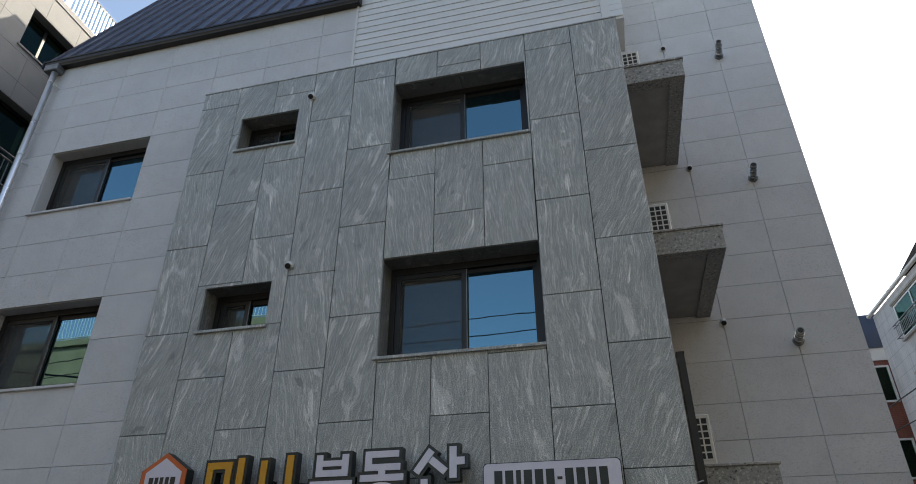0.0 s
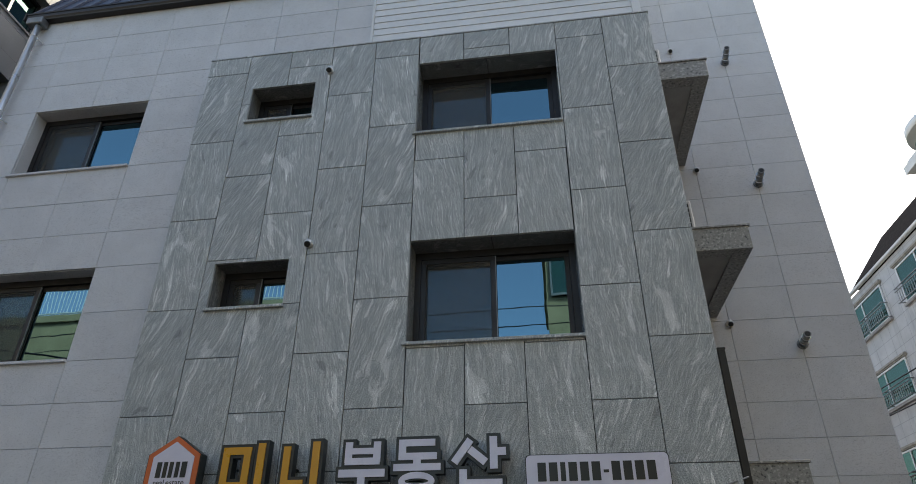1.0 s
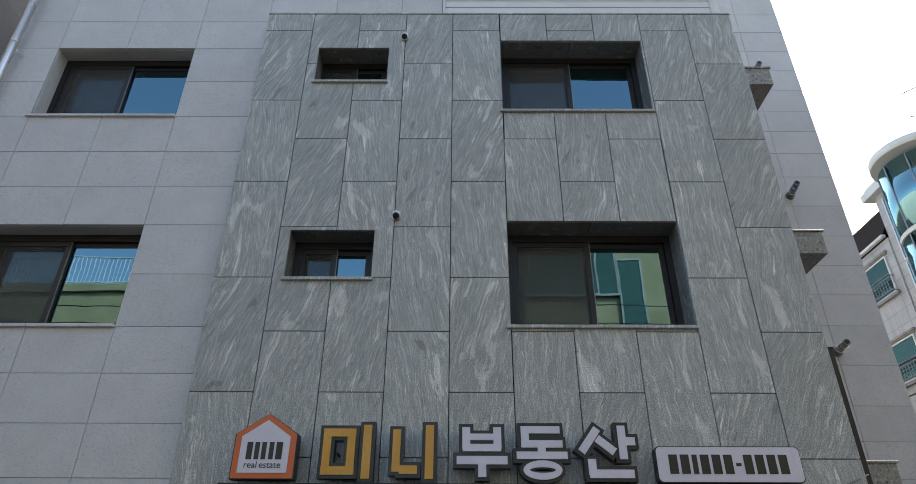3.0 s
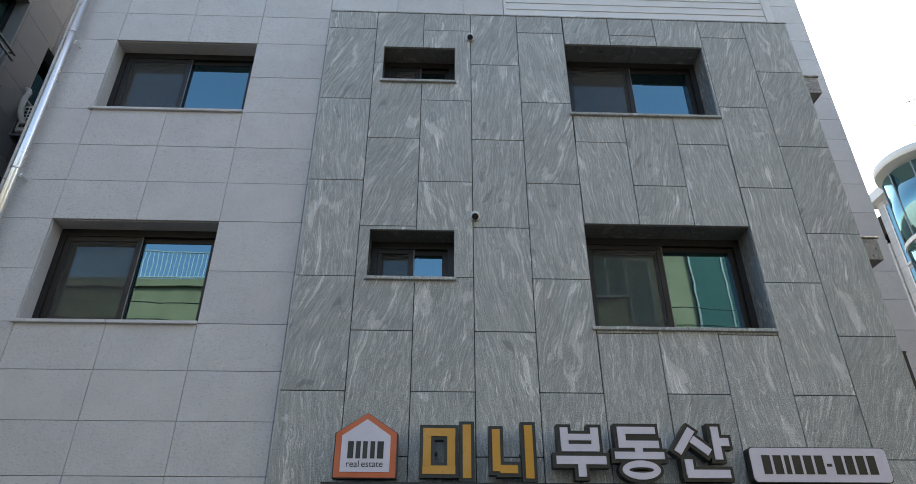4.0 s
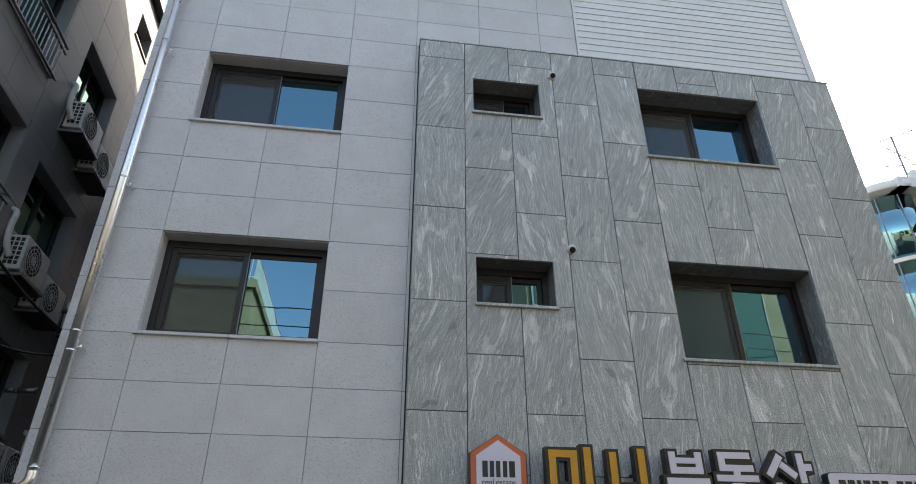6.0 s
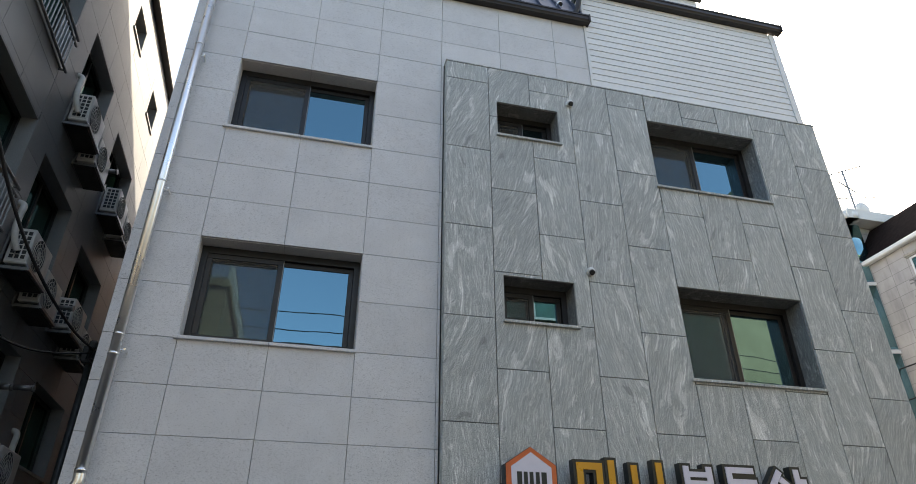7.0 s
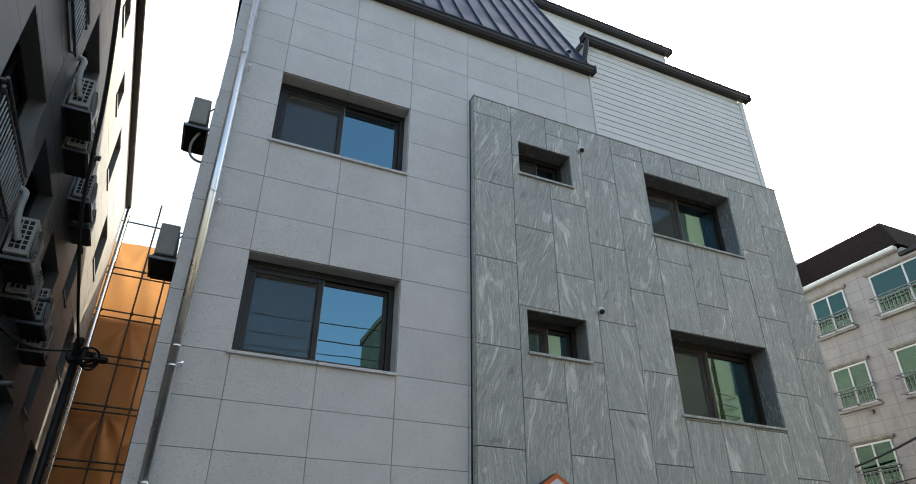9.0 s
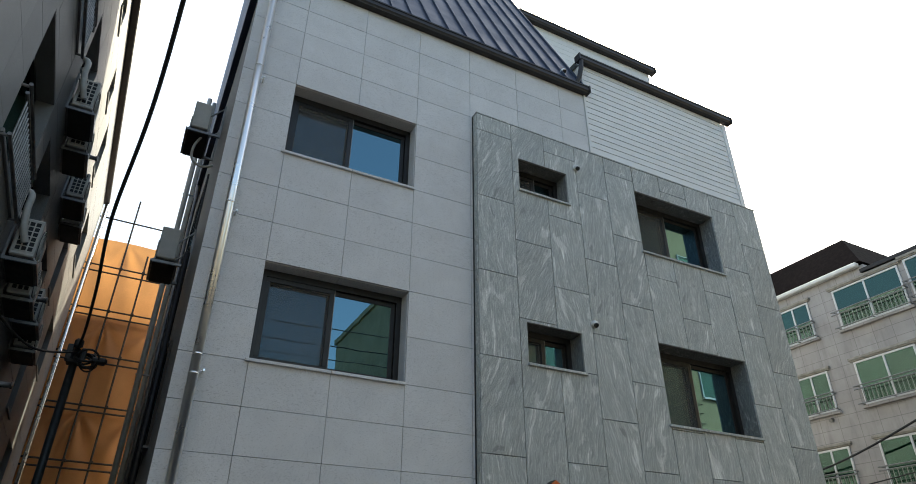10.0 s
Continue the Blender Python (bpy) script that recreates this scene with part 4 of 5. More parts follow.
for z in (2.4, 2.2, 3.82, 3.63, 5.24, 5.04, 6.81, 6.64, 8.32, 8.10, 9.77, 9.55, 11.25, 11.03, 12.98):
    bm = bmesh.new()
    tube(bm, (-13.5, SCY - 0.33, z + 0.05), (-8.0, SCY - 0.33, z - 0.06), 0.027, 8)
    part("ledger", bm, M_PIPE, scaffold)
for x in (-11.50, -10.60, -9.92):
    for z in (5.24, 6.81, 8.32, 9.77, 11.25):
        part("coupler", boxes((x - 0.045, x + 0.045, SCY - 0.37, SCY - 0.25, z - 0.04, z + 0.04), bevel=0.01), M_PIPE, scaffold)
# unseen mass added behind; its height blocks backlight on the lower sheets
solid("building_behind_scaffold", boxes((-16.0, -6.5, SCY + 0.9, 34.0, 0.0, 10.9)), M_CORE, "unseen concrete building keeping sun off the lower sheets", "building")

# ---- cable mast in the alley, and the cable over the street ----
mast = thing("cable_mast", "dark steel pipe mast with a tangle of cable clamps", "mast", (-10.2, 10.41, 0.0))
bm = bmesh.new()
tube(bm, (0, 0, 0), (0, 0, 4.98), 0.055, 16)
part("pole", bm, M_MAST, mast, smooth=True)
part("clamp", boxes((-0.10, 0.10, -0.09, 0.09, 4.76, 4.82), (-0.13, -0.05, -0.06, 0.06, 4.8, 5.04), (0.06, 0.13, -0.06, 0.06, 4.82, 5.0), bevel=0.01), M_BLACK, mast)
rnd = random.Random(4)
for k in range(7):
    w, h, tilt = rnd.uniform(0.08, 0.17), rnd.uniform(0.05, 0.12), rnd.uniform(-0.5, 0.2)
    c = Vector((rnd.uniform(0.10, 0.18), rnd.uniform(-0.08, 0.08), 4.84 + rnd.uniform(-0.04, 0.05)))
    ring = [c + Vector((w * math.cos(a), 0.10 * math.sin(a + k), h * math.sin(a) + tilt * w * math.cos(a) * 0.5)) for a in [2 * math.pi * i / 12 for i in range(13)]]
    curve_tube("cable_coil", ring, rnd.uniform(0.010, 0.018), M_CABLE, mast)
part("splice_case", boxes((0.20, 0.42, -0.06, 0.06, 4.80, 4.90), bevel=0.03), M_CABLE, mast, "black cable splice case")
part("splice_case", boxes((-0.06, 0.06, -0.12, -0.02, 4.98, 5.12), bevel=0.03), M_CABLE, mast, "black cable splice case")
ca = curve_tube("overhead_cable", [(-10.2, 10.38, 4.99), (-10.06, 8.87, 4.76), (-9.95, 7.28, 4.72), (-9.9, 6.0, 4.92), (-9.71, 4.3, 5.26), (-9.6, 2.0, 5.8), (-9.5, -1.0, 6.6), (-9.9, -4.98, 7.9)], 0.017, M_CABLE)
tagged(ca, "thick black cable sagging over the street", "cable")
ca = curve_tube("overhead_cable", [(-10.2, 10.35, 4.92), (-10.6, 9.0, 4.5), (-10.9, 7.0, 4.4), (-11.19, 5.4, 4.6)], 0.014, M_CABLE)
tagged(ca, "thin black cable along the neighbouring wall", "cable")


# ---- far side of the right-hand alley ----
def tiled_far(name, base, w=0.62, h=0.36):
    """Distant wall tile: courses with grubby joints, in the material because they stay far off."""
    m, nt, bs = nodes_of(name)
    tc = nt.nodes.new("ShaderNodeTexCoord")
    sep = nt.nodes.new("ShaderNodeSeparateXYZ")
    com = nt.nodes.new("ShaderNodeCombineXYZ")
    sm = nt.nodes.new("ShaderNodeMath")
    nt.links.new(tc.outputs["Object"], sep.inputs[0])
    nt.links.new(sep.outputs[0], sm.inputs[0])
    nt.links.new(sep.outputs[1], sm.inputs[1])
    nt.links.new(sm.outputs[0], com.inputs[0])
    nt.links.new(sep.outputs[2], com.inputs[1])
    br = add(nt, "ShaderNodeTexBrick", Scale=1.0)
    br.inputs["Brick Width"].default_value, br.inputs["Row Height"].default_value, br.inputs["Mortar Size"].default_value = w, h, 0.009
    br.inputs["Color1"].default_value = (*base, 1)
    br.inputs["Color2"].default_value = (*[c * 0.93 for c in base], 1)
    br.inputs["Mortar"].default_value = (*[c * 0.62 for c in base], 1)
    br.offset = 0.0
    nt.links.new(com.outputs[0], br.inputs["Vector"])
    v = coords(nt, per_object=False)
    st = coords(nt, (2.5, 2.5, 0.35), per_object=False)
    c = mix(nt, br.outputs["Color"], ramp(nt, tex_noise(nt, v, 1.1, 6.0, 0.65), [(0.3, 0.78), (0.65, 1.0)]), 1.0, "MULTIPLY")
    c = mix(nt, c, ramp(nt, tex_noise(nt, st, 1.6, 4.0, 0.6), [(0.32, 0.72), (0.5, 1.0)]), 0.7, "MULTIPLY")
    nt.links.new(c, bs.inputs["Base Color"])
    bs.inputs["Roughness"].default_value = 0.55
    bump(nt, bs, br.outputs["Fac"], -0.4, 0.01)
    return m


M_FARPINK = tiled_far("weathered_pinkish_tile", (0.40, 0.375, 0.365))
M_FARGREY = tiled_far("weathered_grey_tile", (0.50, 0.49, 0.49), 0.6, 0.42)
M_FARBRICK = tiled_far("distant_red_brick", (0.24, 0.085, 0.06), 0.21, 0.07)
M_LOWER = tiled_far("unseen_buff_wall_tile", (0.36, 0.32, 0.26), 0.3, 0.1)
M_CURTAIN = plain("pale_green_curtain", (0.17, 0.26, 0.22), 0.8, 0.0, 0.2, 5.0, 0.0)
M_BLUEGLASS = coated_glass("teal_facade_glass", (0.40, 0.72, 0.78), (0.10, 0.22, 0.25), 0.55, 0.01)
M_DEEPGREEN = plain("deep_green_curtain", (0.02, 0.20, 0.13), 0.8, 0.0, 0.25, 2.5, 0.0)
M_DARKROOM = plain("dark_room_sheet", (0.05, 0.055, 0.05), 0.9)
M_MOSS = plain("stained_stone_band", (0.42, 0.39, 0.34), 0.8, 0.0, 0.2, 5.0, 0.1)


def far_window(house, X, y0, y1, z0, z1, rail=True, curtain=1):
    """A white sliding window with a steel rail, in a wall that faces -x at X."""
    # a near-black sheet on the wall stands for the unlit room's shade
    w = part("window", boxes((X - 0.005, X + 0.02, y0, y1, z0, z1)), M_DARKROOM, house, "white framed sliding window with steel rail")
    m, t = (y0 + y1) / 2, 0.055
    part("frame", boxes((X - 0.05, X - 0.006, y0, y1, z1 - t, z1), (X - 0.05, X - 0.006, y0, y1, z0, z0 + t), (X - 0.05, X - 0.006, y0, y0 + t, z0 + t, z1 - t), (X - 0.05, X - 0.006, y1 - t, y1, z0 + t, z1 - t), (X - 0.055, X - 0.006, m - t / 2, m + t / 2, z0 + t, z1 - t)), M_WHITEFRAME, w)
    if curtain:
        bm = bmesh.new()
        a, b = (m + t, y1 - t) if curtain == 1 else (y0 + t, m - t)
        n = 24
        for i in range(n):
            p, q = a + (b - a) * i / n, a + (b - a) * (i + 1) / n
            d0, d1 = 0.004 * (i % 2), 0.004 * ((i + 1) % 2)
            v = [bm.verts.new(c) for c in ((X - 0.008 - d0, p, z0 + t), (X - 0.008 - d1, q, z0 + t), (X - 0.008 - d1, q, z1 - t), (X - 0.008 - d0, p, z1 - t))]
            bm.faces.new(v)
        part("curtain", bm, M_CURTAIN, w, "pale green curtain")
    for a, b in ((y0 + t, m - t / 2), (m + t / 2, y1 - t)):
        part("pane", boxes((X - 0.03, X - 0.026, a, b, z0 + t, z1 - t)), M_GREENGLASS, w)
    part("hood_mould", boxes((X - 0.10, X - 0.001, y0 - 0.12, y1 + 0.12, z1 + 0.06, z1 + 0.13), (X - 0.07, X - 0.001, y0 - 0.09, y1 + 0.09, z1 + 0.02, z1 + 0.06)), M_MOSS, w, "stained stone moulding")
    part("sill", boxes((X - 0.10, X - 0.001, y0 - 0.1, y1 + 0.1, z0 - 0.10, z0 - 0.02)), M_FARPINK, w)
    if rail:
        r = bmesh.new()
        h = z0 + (z1 - z0) * 0.42
        for z in (z0 + 0.02, h - 0.10, h):
            tube(r, (X - 0.22, y0 - 0.12, z), (X - 0.22, y1 + 0.12, z), 0.02, 8)
        for y in (y0 - 0.05, m, y1 + 0.05):
            for z in (z0 + 0.02, h):
                tube(r, (X, y, z), (X - 0.24, y, z), 0.018, 6)
        rl = part("rail", r, M_DULLSTEEL, w, "grey steel window rail")
        k = y0 + 0.02
        while k < y1:
            bm = bmesh.new()
            tube(bm, (X - 0.22, k, z0 + 0.03), (X - 0.22, k, h - 0.1), 0.011, 6)
            part("bar", bm, M_DULLSTEEL, rl)
            k += 0.13
    return w


# nearer house with brown shingle roof
AX = 10.2
house_a = thing("apartment_house", "pinkish tiled apartment house with brown shingle mansard roof", "apartment house")
part("wall", boxes((AX, AX + 9, 9.9, 15.0, 0.0, 11.15)), M_FARPINK, house_a, "weathered pinkish wall tiles")
part("bay", boxes((AX - 0.03, AX + 9, 4.0, 9.9, 0.0, 10.85)), M_FARPINK, house_a, "weathered pinkish wall tiles")
part("bay_parapet", boxes((AX - 0.12, AX + 9, 4.0, 10.0, 10.87, 10.98)), M_GUTTER, house_a, "dark flat roof edge")
bm = bmesh.new()
r0 = [(AX - 0.1, 9.9, 11.25), (AX - 0.1, 15.05, 11.25), (AX + 1.0, 15.05, 12.75), (AX + 1.0, 10.8, 12.75)]
r1 = [(AX + 9, 9.9, 11.25), (AX + 9, 15.05, 11.25), (AX + 7, 15.05, 12.75), (AX + 7, 10.8, 12.75)]
va, vb = [bm.verts.new(p) for p in r0], [bm.verts.new(p) for p in r1]
for f in ((va[0], va[1], va[2], va[3]), (vb[1], vb[0], vb[3], vb[2]), (va[1], vb[1], vb[2], va[2]), (vb[0], va[0], va[3], vb[3]), (va[3], va[2], vb[2], vb[3]), (va[0], vb[0], vb[1], va[1])):
    bm.faces.new(f)
part("roof", bm, M_SHINGLE, house_a, "dark brown shingle mansard roof")
part("eaves_gutter", boxes((AX - 0.22, AX - 0.02, 10.0, 15.05, 11.08, 11.23), bevel=0.03), M_WHITEWALL, house_a, "cream eaves gutter")
for k, z1 in enumerate((10.66, 8.27, 5.94)):
    far_window(house_a, AX, 12.02, 13.22, z1 - 1.25, z1, curtain=1 if k < 2 else 2)
    far_window(house_a, AX - 0.03, 9.25 if k else 8.95, 11.1, z1 - 1.3, z1 - 0.0, curtain=0 if k == 0 else 1)
far_window(house_a, AX - 0.05, 7.55, 8.75, 9.5, 10.72, curtain=0)
bm = bmesh.new()
tube(bm, (AX - 0.12, 12.3, 6.75), (AX + 0.02, 12.3, 6.8), 0.06, 12)
part("vent", bm, M_DULLSTEEL, house_a)

# glass-fronted tower with a rounded bay
GXX = 10.2
tower = thing("glass_tower", "white building with rounded teal glass bay", "building")
part("wall", boxes((GXX, GXX + 2.0, 15.02, 17.75, 0.0, 12.85)), M_FARGREY, tower, "pale wall")
part("cornice", boxes((GXX - 0.25, GXX + 2.0, 14.5, 18.0, 12.85, 13.10), (GXX - 0.15, GXX + 2.0, 14.55, 17.9, 13.10, 13.25)), M_WHITEWALL, tower, "white roof cornice")
CX, CY, CR = GXX + 0.15, 15.72, 1.1


def round_band(r, z0, z1, a0=math.pi * 0.5, a1=math.pi * 1.5, n=28, inner=0.0):
    bm = bmesh.new()
    ring = [(CX + r * math.cos(a0 + (a1 - a0) * k / n), CY + r * math.sin(a0 + (a1 - a0) * k / n)) for k in range(n + 1)]
    lo, hi = [bm.verts.new((x, y, z0)) for x, y in ring], [bm.verts.new((x, y, z1)) for x, y in ring]
    for k in range(n):
        bm.faces.new((lo[k], lo[k + 1], hi[k + 1], hi[k]))
    bm.faces.new(lo[::-1]), bm.faces.new(hi), bm.faces.new((lo[0], hi[0], hi[-1], lo[-1]))
    return bm


for z0 in (1.45, 3.7, 5.95, 8.2, 10.45):
    part("bay_glass", round_band(CR, z0 + 0.06, z0 + 2.19), M_BLUEGLASS, tower, "curved teal glass", smooth=True)
    part("bay_band", round_band(CR + 0.05, z0 - 0.06, z0 + 0.06), M_WHITEWALL, tower, "white band between storeys")
    for a in (0.62, 0.8, 1.0, 1.2, 1.38):
        bm = bmesh.new()
        p = (CX + (CR + 0.005) * math.cos(math.pi * a), CY + (CR + 0.005) * math.sin(math.pi * a))
        tube(bm, (*p, z0 + 0.06), (*p, z0 + 2.19), 0.022, 6)
        part("mullion", bm, M_DULLSTEEL, tower)
    part("strip_window", boxes((GXX - 0.04, GXX - 0.005, 16.75, 17.35, z0 + 0.06, z0 + 2.1)), M_BLUEGLASS, tower, "flat teal glass strip")
    part("strip_frame", boxes((GXX - 0.06, GXX - 0.001, 16.70, 16.75, z0, z0 + 2.2), (GXX - 0.06, GXX - 0.001, 17.35, 17.40, z0, z0 + 2.2), (GXX - 0.06, GXX - 0.001, 16.75, 17.35, z0, z0 + 0.06)), M_WHITEFRAME, tower)
part("bay_cornice", round_band(CR + 0.14, 12.85, 13.10), M_WHITEWALL, tower, "rounded white cornice", smooth=True)
ant = thing("tv_antenna", "thin metal television antenna with small dish on roof", "antenna", (GXX + 0.75, 15.0, 13.25))
bm = bmesh.new()
tube(bm, (0, 0, 0), (0, 0, 2.0), 0.035, 6)
part("mast", bm, M_DULLSTEEL, ant)
for z, L, d in ((1.9, 1.3, (0.8, -0.6)), (1.2, 1.6, (0.9, 0.4)), (0.75, 1.8, (1.0, -0.15))):
    bm = bmesh.new()
    tube(bm, (-L / 2 * d[0], -L / 2 * d[1], z), (L / 2 * d[0], L / 2 * d[1], z + 0.15), 0.022, 5)
    for k in range(6):
        f = -0.45 + 0.18 * k
        c = Vector((L * f * d[0], L * f * d[1], z + 0.075 + 0.15 * f))
        e = Vector((-d[1], d[0], 0)) * (0.18 + 0.03 * k)
        tube(bm, c - e, c + e, 0.012, 4)
    part("boom", bm, M_DULLSTEEL, ant)
bm = bmesh.new()
bmesh.ops.create_uvsphere(bm, u_segments=20, v_segments=10, radius=0.28, matrix=pose(0.25, -0.05, 0.35) @ Matrix.Diagonal((1, 0.45, 1, 1)))
part("dish", bm, M_WHITEWALL, ant, "small white dish", smooth=True)

# further house beyond the tower
PX = 10.15
house_p = thing("apartment_house", "pinkish tiled apartment house behind the glass tower", "apartment house")
part("wall", boxes((PX, PX + 9, 17.76, 27.0, 0.0, 11.45)), M_FARGREY, house_p, "weathered pale wall tiles")
bm = bmesh.new()
r0 = [(PX - 0.1, 17.76, 11.6), (PX - 0.1, 23.6, 11.6), (PX + 1.0, 22.6, 13.2), (PX + 1.0, 17.76, 13.2)]
r1 = [(PX + 9, 17.76, 11.6), (PX + 9, 23.6, 11.6), (PX + 8, 22.6, 13.2), (PX + 8, 17.76, 13.2)]
va, vb = [bm.verts.new(p) for p in r0], [bm.verts.new(p) for p in r1]
for f in ((va[0], va[1], va[2], va[3]), (vb[1], vb[0], vb[3], vb[2]), (va[1], vb[1], vb[2], va[2]), (vb[0], va[0], va[3], vb[3]), (va[3], va[2], vb[2], vb[3]), (va[0], vb[0], vb[1], va[1])):
    bm.faces.new(f)
part("roof", bm, M_SHINGLE, house_p, "dark brown shingle roof")
part("eaves_gutter", boxes((PX - 0.16, PX - 0.02, 17.76, 27.2, 11.47, 11.57), bevel=0.02), M_WHITEWALL, house_p, "pale eaves gutter")
for z1 in (11.0, 8.45, 5.9):
    far_window(house_p, PX, 18.1, 20.6, z1 - 1.2, z1, curtain=0)
    far_window(house_p, PX, 21.8, 24.9, z1 - 1.2, z1, curtain=1)
brick = thing("brick_house", "red brick house far down the alley", "house")
part("wall", boxes((8.6, 18.0, 28.0, 38.0, 0.0, 10.0)), M_FARBRICK, brick, "red brick wall")
part("parapet", boxes((8.5, 18.1, 27.9, 38.1, 10.5, 11.9)), M_ROOF, brick, "blue-grey metal parapet")
part("band", boxes((8.55, 18.05, 27.95, 38.05, 10.0, 10.5)), M_WHITEWALL, brick, "pale stone band")
for z in (8.4, 5.6):
    w = part("window", boxes((9.0, 10.4, 27.94, 27.99, z, z + 1.3)), M_GREENGLASS, brick, "window with green glass")
    part("frame", boxes((8.95, 9.02, 27.90, 27.99, z, z + 1.3), (10.38, 10.45, 27.90, 27.99, z, z + 1.3), (8.95, 10.45, 27.90, 27.99, z + 1.3, z + 1.37), (8.95, 10.45, 27.90, 27.99, z - 0.07, z)), M_WHITEFRAME, w)
for pts, r in (([(10.1, 14.3, 5.2), (9.6, 11.0, 5.7), (9.0, 5.0, 7.4)], 0.03), ([(10.1, 14.3, 4.5), (9.8, 10.0, 4.6), (10.1, 4.5, 5.0)], 0.03), ([(10.1, 14.3, 4.6), (9.8, 10.0, 4.9), (10.1, 4.5, 5.6)], 0.018), ([(9.5, 27, 7.8), (9.0, 22, 7.4), (10.15, 13.9, 7.7)], 0.02), ([(9.5, 27, 7.0), (9.0, 20, 6.5), (10.15, 13.8, 6.8)], 0.02)):
    tagged(curve_tube("overhead_cable", pts, r, M_CABLE), "black cable strung along the alley", "cable", "cables in the alley")

# ---- houses across the street, which the windows mirror ----
def street_house(name, x0, x1, y1, top, wall_mat, label, rail=True, windows=True, depth=10.0):
    h = thing(name, label, "apartment house")
    part("wall", boxes((x0, x1, y1 - depth, y1, 6.6, top)), wall_mat, h)
    # unseen storeys; their tone sets how much light bounces onto the stone front
    part("lower_wall", boxes((x0, x1, y1 - depth, y1, 0.0, 6.6)), M_LOWER, h, "unseen buff lower storeys, toned for bounced light")
    part("parapet", boxes((x0 - 0.1, x1 + 0.1, y1 - depth - 0.1, y1 + 0.1, top, top + 0.25)), M_CREAM, h)
    z = 1.2
    while windows and z + 1.3 < top:
        x = x0 + 1.0
        while x + 1.8 < x1:
            w = part("window", boxes((x, x + 1.8, y1 + 0.002, y1 + 0.03, z, z + 1.3)), M_GREENGLASS, h)
            part("frame", boxes((x - 0.06, x, y1 + 0.001, y1 + 0.06, z, z + 1.3), (x + 1.8, x + 1.86, y1 + 0.001, y1 + 0.06, z, z + 1.3), (x - 0.06, x + 1.86, y1 + 0.001, y1 + 0.06, z + 1.3, z + 1.36), (x - 0.06, x + 1.86, y1 + 0.001, y1 + 0.1, z - 0.08, z), (x + 0.87, x + 0.93, y1 + 0.031, y1 + 0.05, z, z + 1.3)), M_WHITEFRAME, w)
            x += 3.2
        z += 2.75
    if rail:
        r = bmesh.new()
        for zz in (0.35, 1.25):
            tube(r, (x0, y1, top + zz), (x1, y1, top + zz), 0.03, 6)
            tube(r, (x1, y1, top + zz), (x1, y1 - depth, top + zz), 0.03, 6)
        rl = part("rail", r, M_WHITEFRAME, h, "white roof railing")
        bm = bmesh.new()
        k = 0.0
        while k < x1 - x0:
            tube(bm, (x1 - k, y1, top + 0.25), (x1 - k, y1, top + 1.25), 0.015, 4)
            k += 0.14
        k = 0.14
        while k < depth:
            tube(bm, (x1, y1 - k, top + 0.25), (x1, y1 - k, top + 1.25), 0.015, 4)
            k += 0.14
        tagged(part("bars", bm, M_WHITEFRAME, rl), kind="stuff")
    return h


street_house("street_house", -30.0, -9.7, -5.0, 10.1, M_CREAM, "cream rendered house with white roof railing")
opposite = street_house("street_house", -1.0, 11.0, -5.0, 12.8, M_CREAM, "cream rendered house opposite the stone front", rail=False, windows=False)
street_house("street_house", 11.2, 24.0, -5.0, 18.0, M_CREAM, "tall cream apartment house across the street", rail=False)
for x0, x1, z0, z1 in ((-0.8, 1.9, 10.0, 12.3), (2.0, 2.7, 8.9, 11.2), (4.1, 7.4, 8.0, 12.3), (-0.7, 2.4, 6.9, 8.4), (8.2, 10.4, 6.2, 7.8)):
    w = part("balcony_window", boxes((x0, x1, -4.998, -4.97, z0, z1)), M_DEEPGREEN, opposite, "green balcony glazing with drawn curtains")
    part("pane", boxes((x0, x1, -4.94, -4.93, z0, z1)), M_GREENGLASS, w)
    bm = boxes((x0 - 0.06, x1 + 0.06, -4.999, -4.90, z1, z1 + 0.07), (x0 - 0.06, x1 + 0.06, -4.999, -4.88, z0 - 0.08, z0), (x0 - 0.06, x0, -4.999, -4.9, z0, z1), (x1, x1 + 0.06, -4.999, -4.9, z0, z1))
    x = x0 + 1.05
    while x < x1 - 0.3:
        box(bm, x - 0.025, x + 0.025, -4.96, -4.91, z0, z1)
        x += 1.05
    part("frame", bm, M_DULLSTEEL, w)
for z, dx in ((8.3, 0.0), (8.7, 0.0), (9.1, 0.3)):
    tagged(curve_tube("overhead_cable", [(-26, -4.98, z), (-16, -3.4 + dx, z - 0.3), (-8, -3.2 + dx, z - 0.5), (2, -3.4 + dx, z - 0.3), (12, -4.98, z)], 0.015, M_CABLE), "black overhead wire along the street", "cable", "wires along the street")


# ---- stone slabs of the walls ----
tile_mesh = {}


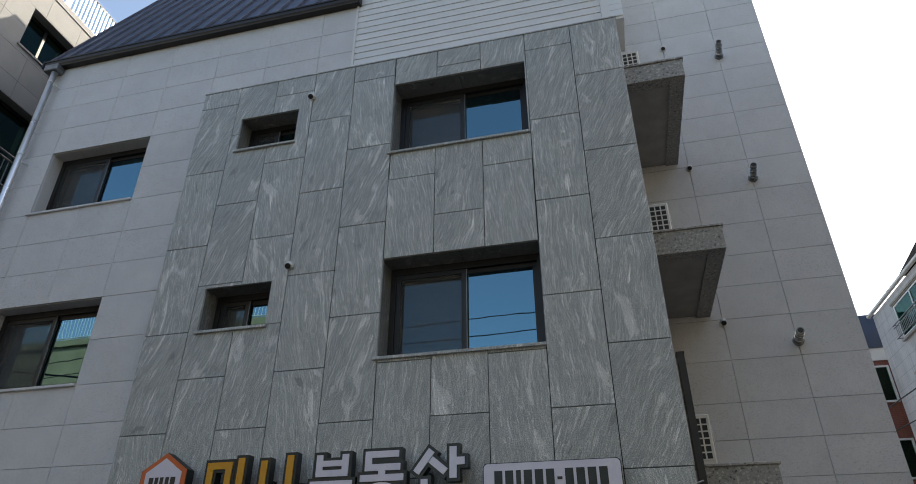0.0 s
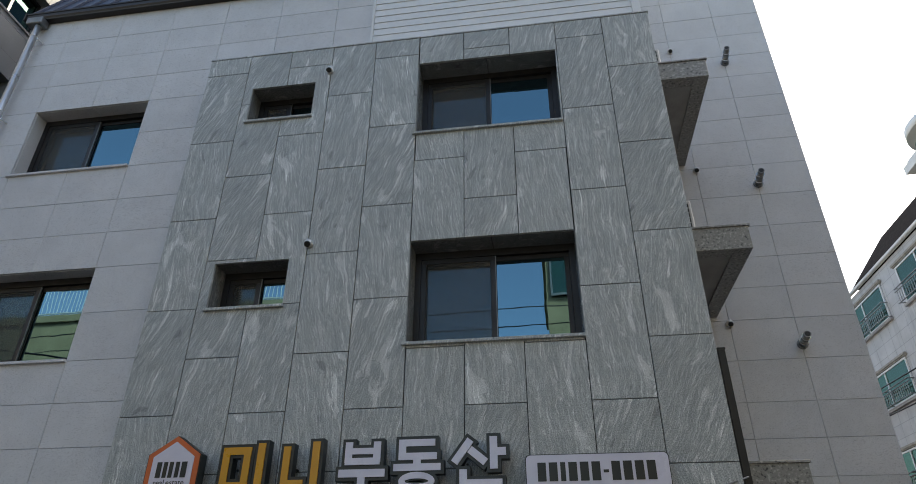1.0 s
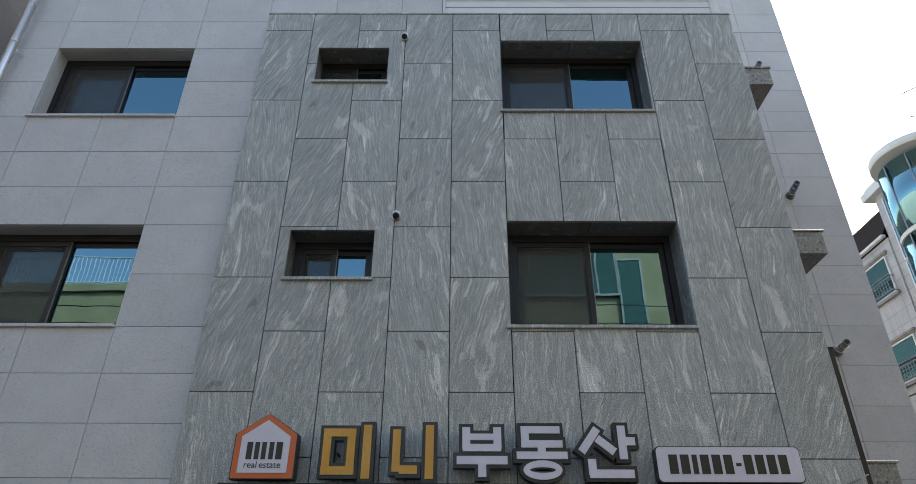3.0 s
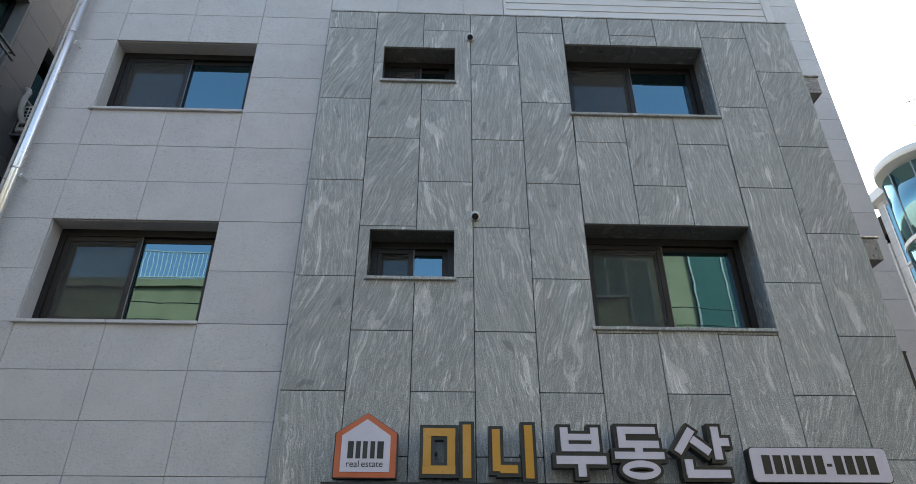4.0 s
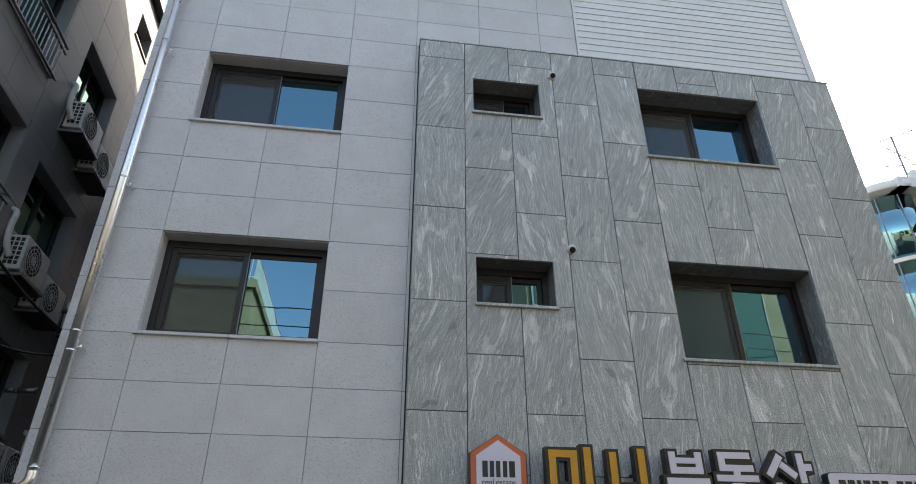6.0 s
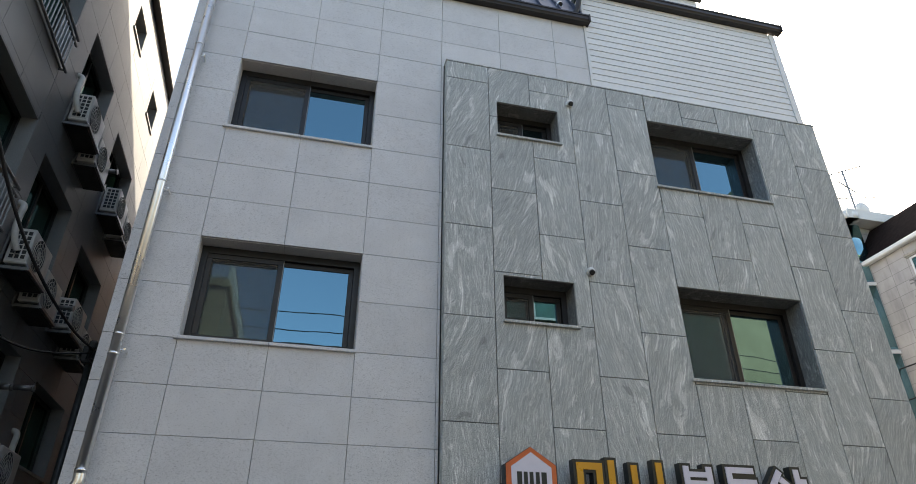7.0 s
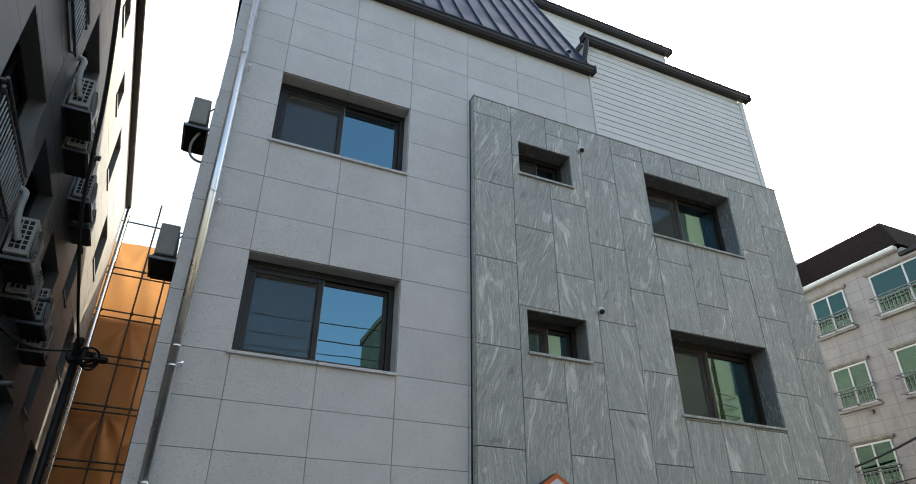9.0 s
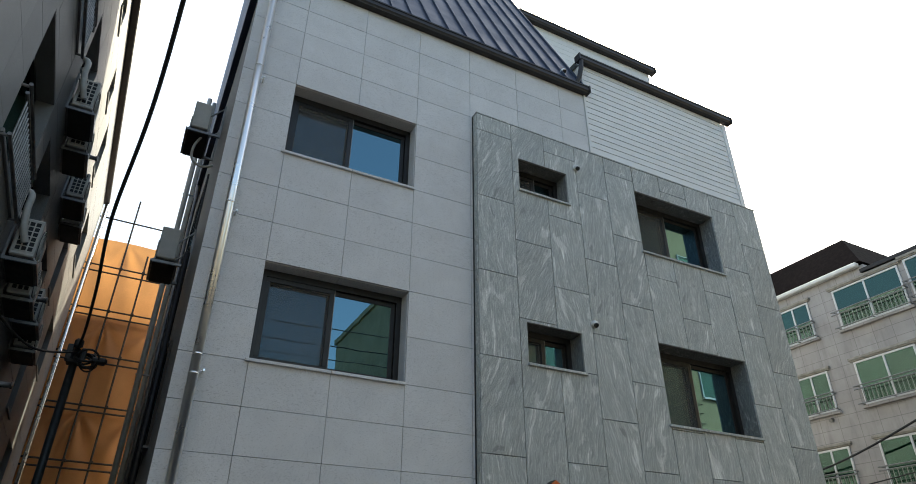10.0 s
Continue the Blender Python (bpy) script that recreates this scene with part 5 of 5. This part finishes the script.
def slab(parent, rects, axis, face, thick, material, name="slab", gap=0.0025):
    """One cladding slab, built of the rectangles left once the openings are cut: u0, u1, z0, z1. axis y: faces -y; axis x: faces +x."""
    u0, z0 = min(r[0] for r in rects), min(r[2] for r in rects)
    key = (axis, material.name, tuple(tuple(round(v - (u0 if i < 2 else z0), 3) for i, v in enumerate(r)) for r in rects))
    if key not in tile_mesh:
        whole = (min(r[0] for r in rects), max(r[1] for r in rects), min(r[2] for r in rects), max(r[3] for r in rects))
        bm = bmesh.new()
        for r in rects:
            a = r[0] - u0 + (gap if r[0] == whole[0] else 0)
            b = r[1] - u0 - (gap if r[1] == whole[1] else 0)
            c = r[2] - z0 + (gap if r[2] == whole[2] else 0)
            d = r[3] - z0 - (gap if r[3] == whole[3] else 0)
            bev = 0.0015 if len(rects) == 1 else 0.0
            if axis == "y":
                box(bm, a, b, 0, thick, c, d, bev)
            else:
                box(bm, -thick, 0, a, b, c, d, bev)
        tile_mesh[key] = mesh_from(name, bm, material)
    ob = new(name, tile_mesh[key])
    ob.parent = parent
    j = random.uniform(-0.0012, 0.0012)
    ob.location = (u0, face + j, z0) if axis == "y" else (face + j, u0, z0)
    return ob


# pale front
WX = [-9.04, -8.33, -7.43, -6.53, -5.63, -4.73, -3.83, -3.275]
WZ = [0.0, 0.52, 1.02, 1.52, 2.02, 2.52, 3.01, 3.495, 3.985, 4.58, 5.19, 5.70, 6.205, 6.745, 7.32, 7.91, 8.41, 8.90, 9.36, EAVE]
grey_patch = (-5.56, 1.0, -1.0, 8.38)
for i in range(len(WX) - 1):
    for j in range(len(WZ) - 1):
        left = cut((WX[i], WX[i + 1], WZ[j], WZ[j + 1]), PALE + [grey_patch])
        left = [r for r in left if r[1] - r[0] > 0.02 and r[3] - r[2] > 0.02]
        if left:
            slab(wall_white, left, "y", WHITE_Y, 0.03, M_WHITE)
# set-back wall
for i, (a, b) in enumerate(((0.62, 1.585), (1.585, 2.49), (2.49, 3.33))):
    for j in range(len(WZ) - 2):
        slab(wall_back, [(a, b, WZ[j], WZ[j + 1])], "y", 9.60, 0.03, M_WHITE)
    for z0, z1 in ((9.36, 9.87), (9.87, 10.37), (10.37, 10.88), (10.88, 11.40), (11.40, 11.90), (11.90, 12.40), (12.40, 12.90)):
        slab(wall_back, [(a, b, z0, z1)], "y", 9.60, 0.03, M_WHITE)
# veined grey front
CW = (GX1 - GX0) / 10
for i in range(10):
    a, b = GX0 + CW * i, GX0 + CW * (i + 1)
    zs = [GTOP] + [(8.10 if i % 2 == 0 else 7.505) - 1.206 * k for k in range(8)]
    zs = [z for z in zs if z > 0.05] + [0.0]
    for z1, z0 in zip(zs, zs[1:]):
        left = cut((a, b, z0, z1), BIG + SMALL)
        left = [r for r in left if r[1] - r[0] > 0.012 and r[3] - r[2] > 0.012]
        if left:
            slab(wall_grey, left, "y", GREY_Y, 0.03, M_VEIN, gap=0.0045)
zs = [GTOP, 8.10, 6.90, 5.69, 4.48, 3.28, 2.07, 0.87, 0.0]
for z1, z0 in zip(zs, zs[1:]):
    for x0 in (GX0 + 0.001, GX1 - 0.029):
        bm = boxes((0, 0.028, 0.0, 0.10, 0.0025, z1 - z0 - 0.0025), bevel=0.0015)
        ob = part("edge_slab", bm, M_VEIN, wall_grey)
        ob.location = (x0, GREY_Y + 0.033, z0)
# thin dark strip that paints the shadow gap beside the pale wall
part("sealant_strip", boxes((GX0 - 0.013, GX0 + 0.0005, WHITE_Y - 0.014, WHITE_Y - 0.001, 0.0, GTOP)), M_DARKJOINT, wall_grey, "dark strip in place of a shadow gap")
part("top_slab", boxes((GX0 - 0.008, GX1 + 0.008, GREY_Y - 0.008, WHITE_Y, GTOP + 0.001, GTOP + 0.022), bevel=0.002), M_VEIN, wall_grey)
# neighbour's wall
NY = [5.0] + [5.0 + 0.87 * k for k in range(1, 19)] + [21.0]
NZ = [0.0, 2.3] + [2.3 + 0.62 * k for k in range(1, 18)] + [NTOP]
for i in range(len(NY) - 1):
    for j in range(len(NZ) - 1):
        left = cut((NY[i], NY[i + 1], NZ[j], NZ[j + 1]), holes)
        left = [r for r in left if r[1] - r[0] > 0.02 and r[3] - r[2] > 0.02]
        if left:
            slab(neighbour, left, "x", NX, 0.025, M_GREYTILE)
